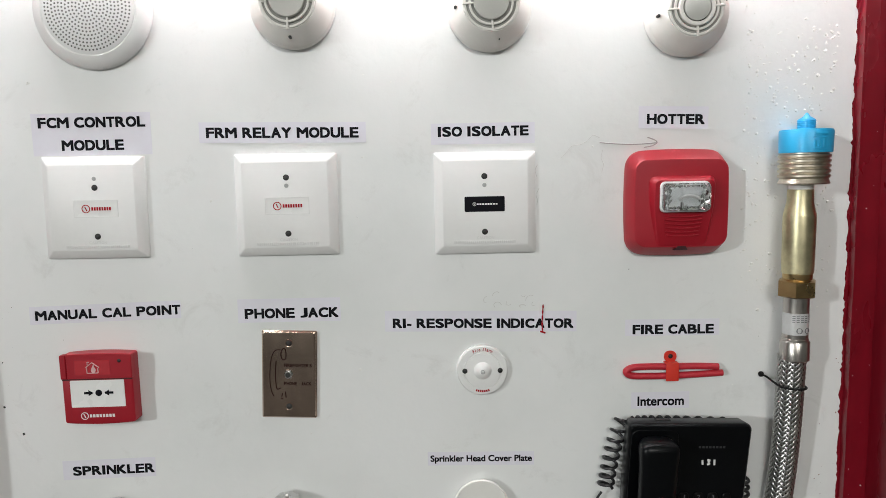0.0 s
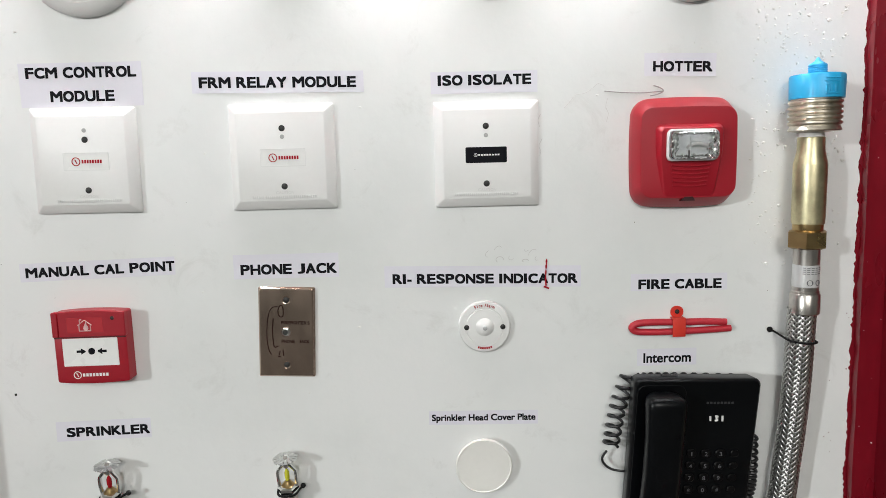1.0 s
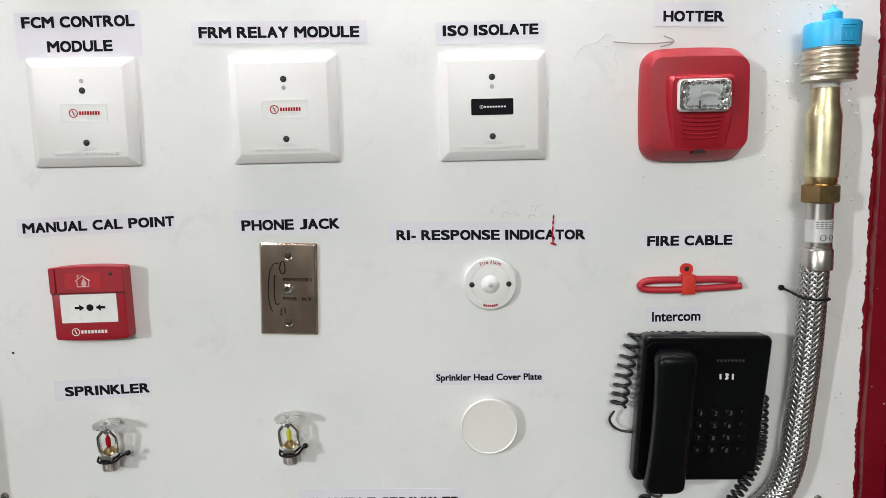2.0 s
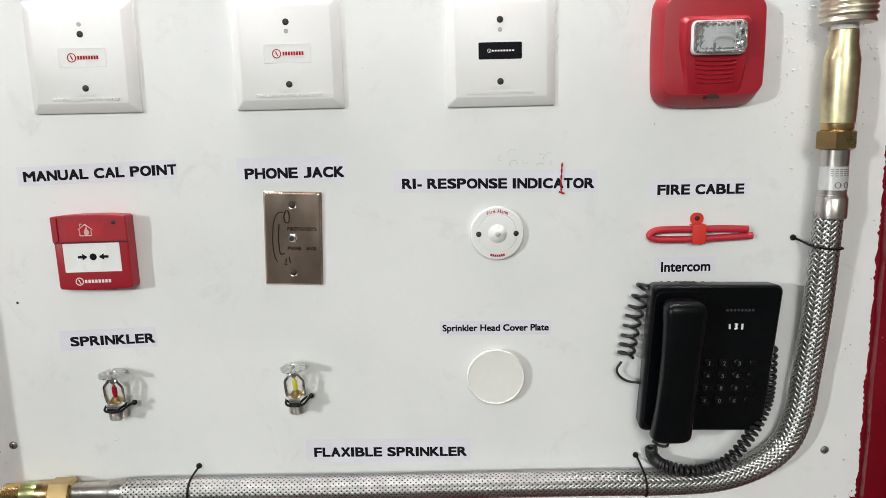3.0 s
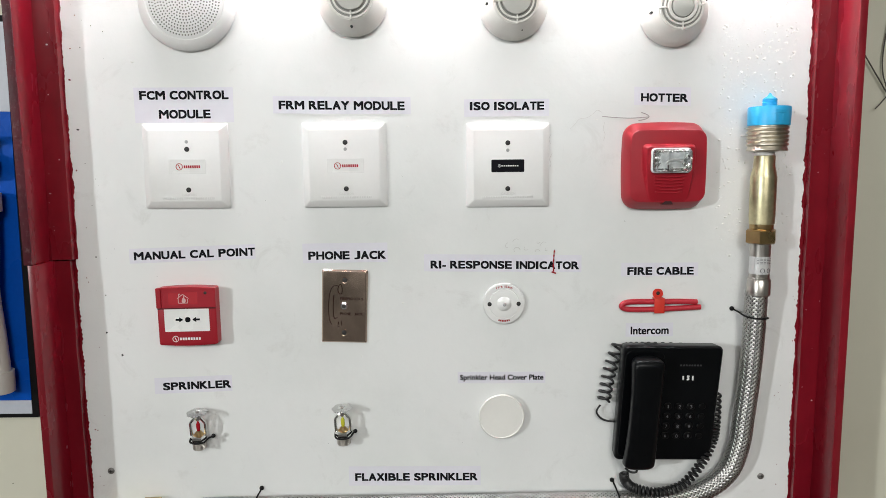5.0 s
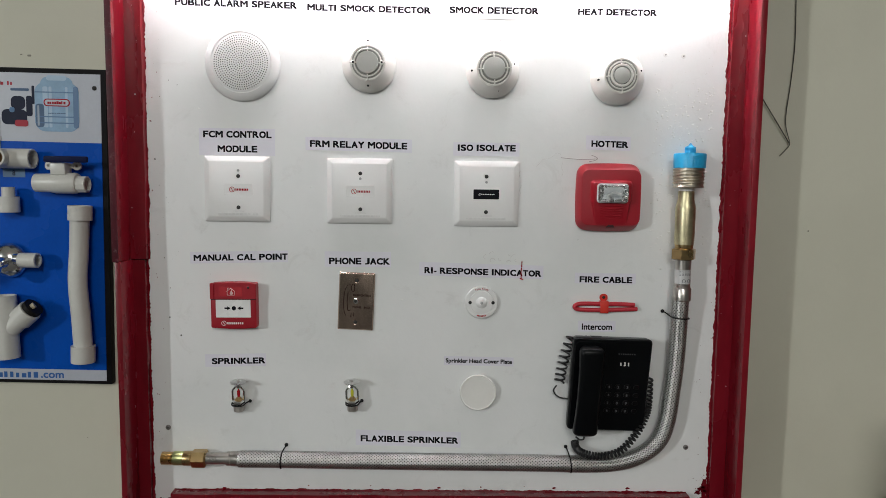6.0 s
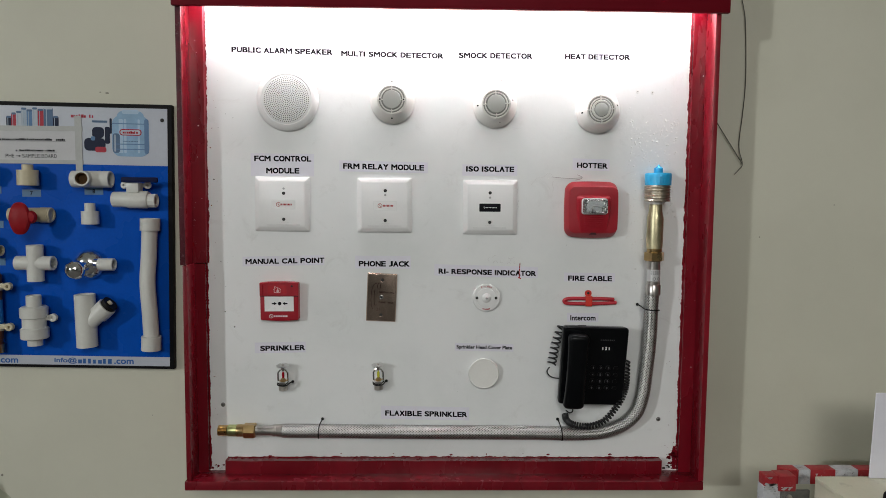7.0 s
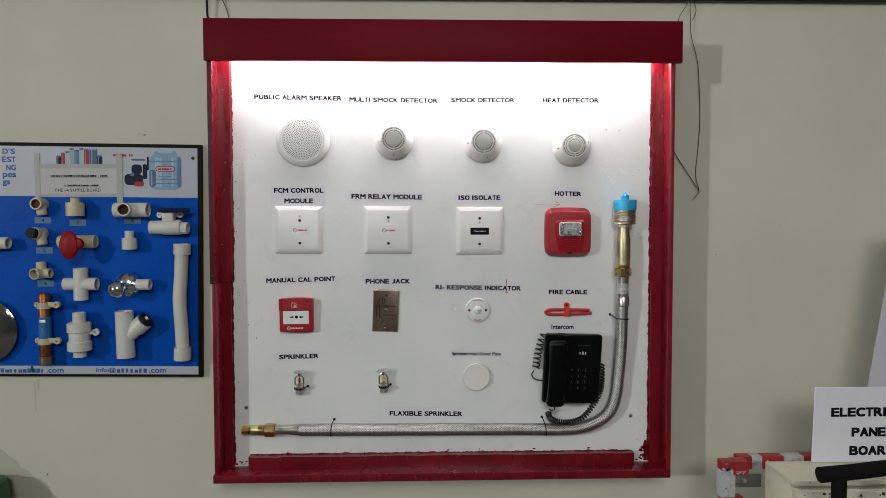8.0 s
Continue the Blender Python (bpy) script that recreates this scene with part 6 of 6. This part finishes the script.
CRUMB = surface("paint crumb", (0.76, 0.76, 0.74), 0.5, vary=0.05)
blobs("paint_crumbs", 620, lambda r_: (0.372 + 0.118 * r_.random(), 1.36 + 0.36 * r_.random() ** 0.8), 0.0012, CRUMB, "small crumbs of white paint beside the hose", 4)
blobs("paint_crumbs", 110, lambda r_: (0.30 + 0.19 * r_.random(), 1.62 + 0.26 * r_.random()), 0.0009, CRUMB, "small crumbs of white paint on the board", 5)
blobs("paint_crumbs", 60, lambda r_: (-0.58 + 1.05 * r_.random(), 0.93 + 0.92 * r_.random()), 0.0009, CRUMB, "scattered crumbs of white paint", 6)
blobs("dark_specks", 26, lambda r_: (-0.58 + 1.05 * r_.random(), 0.93 + 0.92 * r_.random()), 0.0006, DARK, "scattered dark specks on the white board", 7, 0.2)
blobs("dark_specks", 22, lambda r_: (-0.60 + 0.05 * r_.random(), 1.20 + 0.6 * r_.random()), 0.0011, DARK, "dark specks along the board's edge", 8, 0.2)
blobs("red_flecks", 34, lambda r_: (0.462 + 0.045 * r_.random() ** 0.5, 0.90 + 0.40 * r_.random() ** 1.6), 0.0009, RED, "flecks of red paint near the frame", 9, 0.2)
blobs("red_flecks", 16, lambda r_: (-0.607 + 0.02 * r_.random() ** 2, 0.95 + 0.9 * r_.random()), 0.0013, RED, "flecks of red paint near the frame", 10, 0.2)

PENCIL = surface("pencil grey", (0.36, 0.34, 0.34), 0.6, bump=0)
SCUFF = surface("pale scuff", (0.60, 0.59, 0.58), 0.5, bump=0)
pa = thing("pencil_arrow", pose(0.228, 0, 1.579), "faint pencilled arrow drawn on the board", "mark")
bm = sweep(spline([(-0.036, -0.0003, 0.002), (-0.015, -0.0003, 0.000), (0.010, -0.0003, -0.001), (0.036, -0.0003, 0.0005)], 6), 0.0006, 5)
sweep(spline([(0.024, -0.0003, 0.0075), (0.033, -0.0003, 0.004), (0.036, -0.0003, 0.0005), (0.030, -0.0003, -0.003), (0.020, -0.0003, -0.005)], 6), 0.0007, 5, bm)
part("stroke", bm, PENCIL, pa)
rm = thing("red_pen_mark", pose(0.1195, 0, 1.358), "red smear across the response indicator slip", "mark")
bm = sweep(spline([(0.0008, -0.0018, 0.019), (0.0, -0.0020, 0.008), (-0.0006, -0.0020, -0.006), (0.0, -0.0018, -0.017)], 6), [0.0004 + 0.0008 * abs(math.sin(k * 0.9)) for k in range(19)], 6)
sweep([(-0.003, -0.0018, -0.016), (0.0035, -0.0018, -0.0185)], 0.0012, 6, bm)
part("stroke", bm, INK_RED, rm)
sc = thing("scuff_marks", pose(0.090, 0, 1.381), "faint curled scuffs and a torn chip on the board", "mark")
part("curl", sweep(spline([(-0.028 + 0.005 * math.cos(k), -0.0002, -0.004 + 0.004 * math.sin(k)) for k in (0, 1, 2, 3, 4)], 5), 0.0004, 5), SCUFF, sc)
part("curl", sweep(spline([(0.004 + 0.004 * math.cos(k), -0.0002, -0.006 + 0.002 * math.sin(k)) for k in (0, 1, 2, 3, 4)], 5), 0.0005, 5), SCUFF, sc)
for cx_, cz_, rr_, tw in ((-0.040, 0.004, 0.006, 1.9), (-0.030, 0.010, 0.005, 0.5), (-0.012, -0.001, 0.005, 2.6), (0.014, 0.004, 0.006, 0.9), (0.020, -0.003, 0.004, 2.2), (0.006, 0.008, 0.003, 3.0)):
    part("curl", sweep(spline([(cx_ + rr_ * math.cos(tw + k), -0.0002, cz_ + 0.7 * rr_ * math.sin(tw + 1.3 * k)) for k in (0, 0.8, 1.7, 2.4)], 5), 0.0003, 5), SCUFF, sc)
for x, z in ((0.390, 1.781), (0.425, 1.779), (0.412, 1.930)):
    nh = thing("nail_hole", pose(x, 0, z), "small plugged hole in the white board", "hole", "nail holes")
    part("rim", lathe([(0.0050, 0), (0.0040, 0.0007), (0.0026, 0.0008), (0.0016, 0.0003)], 7), CRUMB, nh)
    part("pit", lathe([(0.0014, 0.0002), (0.0012, 0.0006)], 10), HOLE_GREY, nh)

# darker yellow-green patch low on the wall
patch = bmesh.new()
pts = []
for k in range(60):
    f_ = k / 59
    x = -1.60 + 0.47 * f_
    z = 0.908 - 0.92 * (x + 1.281) + 0.012 * noise.noise(Vector((x * 60, 0, 0)))
    pts.append((x, min(z, 0.94)))
pts = [p for p in pts if p[1] > 0.62] + [(-1.13, 0.60), (-1.60, 0.60)]
part_ob = structure("wall_patch", rings([[(x, WY - d, z) for x, z in pts] for d in (-0.002, 0.0004)]), wall_paint("darker yellow-green tone", (0.43, 0.44, 0.33), (0.49, 0.50, 0.38), (0.36, 0.37, 0.26)), "yellowish patch low on the wall, darker than the paint around", "plaster patch")


# chipped paint on the panel box and the barrier


def chips(parent, count, x0, x1, z0, z1, y, size, material, seed, name="paint_chip"):
    """Ragged thin flakes where the paint has come off a front face."""
    r_ = random.Random(seed)
    bm = bmesh.new()
    for _ in range(count):
        x, z = x0 + (x1 - x0) * r_.random(), z0 + (z1 - z0) * r_.random()
        s = size * (0.3 + 1.4 * r_.random() ** 2)
        el = 0.8 + 1.6 * r_.random()
        ring_ = []
        for k in range(9):
            q = s * (0.55 + 0.6 * r_.random())
            ring_.append((min(max(x + q * el * math.cos(k * 0.698), x0), x1), min(max(z + q * math.sin(k * 0.698), z0), z1)))
        rings([[(a, y - d, b) for a, b in ring_] for d in (0.0, 0.0005)], bm=bm)
    return tagged(part(name, bm, material, parent, "bare chips in the paint", False), kind="stuff")


RUST = surface("bare rusted steel", (0.055, 0.040, 0.028), 0.7, vary=0.3, bump=0.1)
CHIP_WHITE = surface("bare primer", (0.42, 0.41, 0.40), 0.6, vary=0.1)
chips(door, 26, 0.008, 0.40, 0.900, 0.914, -0.152, 0.0026, RUST, 21)
chips(door, 7, 0.010, 0.40, 0.80, 0.900, -0.152, 0.0024, RUST, 22)
chips(pb, 10, 0.0, 0.42, 0.925, 0.933, -0.136, 0.0020, RUST, 23)
chips(br, 9, -0.058, -0.024, 0.842, 0.904, -0.062, 0.0021, RUST, 24)
chips(br, 7, -0.058, -0.024, 0.897, 0.912, -0.0623, 0.0042, CHIP_WHITE, 36)
chips(br, 7, -0.026, 0.008, 0.897, 0.906, -0.066, 0.0040, CHIP_WHITE, 25)
chips(br, 6, -0.056, -0.030, 0.908, 0.928, -0.062, 0.0020, CHIP_WHITE, 26)
chips(br, 9, 0.002, 0.116, 0.899, 0.928, -0.030, 0.0018, CHIP_WHITE, 27)
chips(br, 12, 0.120, 0.168, 0.899, 0.928, -0.030, 0.0016, RUST, 28)
chips(case, 26, 0.486, 0.5135, 0.873, 0.915, -0.0002, 0.0034, RED_SHADED, 29, "paint_smudge")
chips(case, 4, 0.478, 0.500, 0.873, 0.884, -0.0002, 0.0024, DARK, 30, "dark_chip")


# small marks and a crack on the room's wall
WALL_MARK = surface("grey wall mark", (0.26, 0.25, 0.20), 0.8, vary=0.3, bump=0)
for x, z, w_, h_ in ((-0.868, 1.772, 0.007, 0.0035), (-0.884, 1.774, 0.004, 0.002), (-1.154, 0.832, 0.0045, 0.0060), (0.722, 1.439, 0.003, 0.003), (0.905, 1.520, 0.0025, 0.0025), (-0.780, 0.985, 0.002, 0.002)):
    wm = thing("wall_mark", pose(x, WY, z), "small grey chip in the cream wall paint", "mark", "wall marks")
    part("chip", layered([(outline(w_ * 1.3, h_ * 1.3, min(w_, h_) * 0.6, 4), -0.0004), (outline(w_ * 0.9, h_ * 0.8, min(w_, h_) * 0.38, 4), 0.0006)]), WALL_MARK, wm)
ck = thing("wall_crack", pose(-1.205, WY, 0.830), "thin crack low in the wall", "crack")
part("line", sweep([(-0.060 + 0.006 * k, -0.0004, 0.008 * noise.noise(Vector((k * 0.37, 2, 0))) - 0.0006 * k) for k in range(17)], 0.0005, 5), WALL_MARK, ck)


# hairline cracks in the board's paint
for base_, pts in (((0.168, 1.579), [(-0.025, -0.017), (-0.019, -0.011), (-0.011, -0.002), (0.000, 0.000), (0.009, 0.005), (0.016, 0.011), (0.024, 0.008)]),
                   ((0.113, 1.511), [(0.000, -0.006), (0.001, 0.000), (-0.001, 0.006), (0.003, 0.015)]), ((0.112, 1.546), [(0.001, -0.006), (-0.001, 0.002), (0.002, 0.009)]),
                   ((0.196, 1.560), [(0.000, 0.012), (-0.002, 0.002), (0.001, -0.006), (-0.001, -0.016)])):
    hc = thing("hairline_crack", pose(base_[0], 0, base_[1]), "hairline crack in the white board paint", "crack", "board cracks")
    wob = [(x + 0.0007 * noise.noise(Vector((k, x * 90, 1))), -0.0001, z + 0.0008 * noise.noise(Vector((k, z * 90, 5)))) for k, (x, _, z) in enumerate(spline([(x, 0, z) for x, z in pts], 7))]
    part("line", sweep(wob, [0.00022 + 0.0003 * abs(noise.noise(Vector((k * 0.6, base_[0] * 40, 0)))) for k in range(len(wob))], 5), SCUFF, hc)

STREAK = surface("run of dirty water", (0.51, 0.50, 0.41), 0.7, vary=0.08, bump=0)
for x, z, w_, h_ in ((-1.172, 1.085, 0.009, 0.030), (-1.181, 1.050, 0.005, 0.085)):
    st = thing("wall_streak", pose(x, WY, z), "faint dirty run below the sample board", "stain", "wall stains")
    part("run", layered([(outline(w_, h_, w_ * 0.45, 4), -0.0003), (outline(w_ * 0.9, h_ * 0.98, w_ * 0.4, 4), 0.0002)]), STREAK, st)

# flecks of white paint on the red frame, red smudges in its lower corner
chips(case, 16, -0.644, -0.618, 1.40, 1.93, -0.0123, 0.0007, CRUMB, 31, "white_fleck")
chips(case, 14, 0.516, 0.539, 1.10, 1.93, -0.0123, 0.0007, CRUMB, 32, "white_fleck")
chips(case, 12, -0.621, -0.585, 0.873, 0.884, -0.0002, 0.0022, RED_SHADED, 33, "paint_smudge")
chips(case, 10, -0.60, 0.46, 0.9015, 0.912, -0.0002, 0.0018, RED, 34, "paint_smudge")
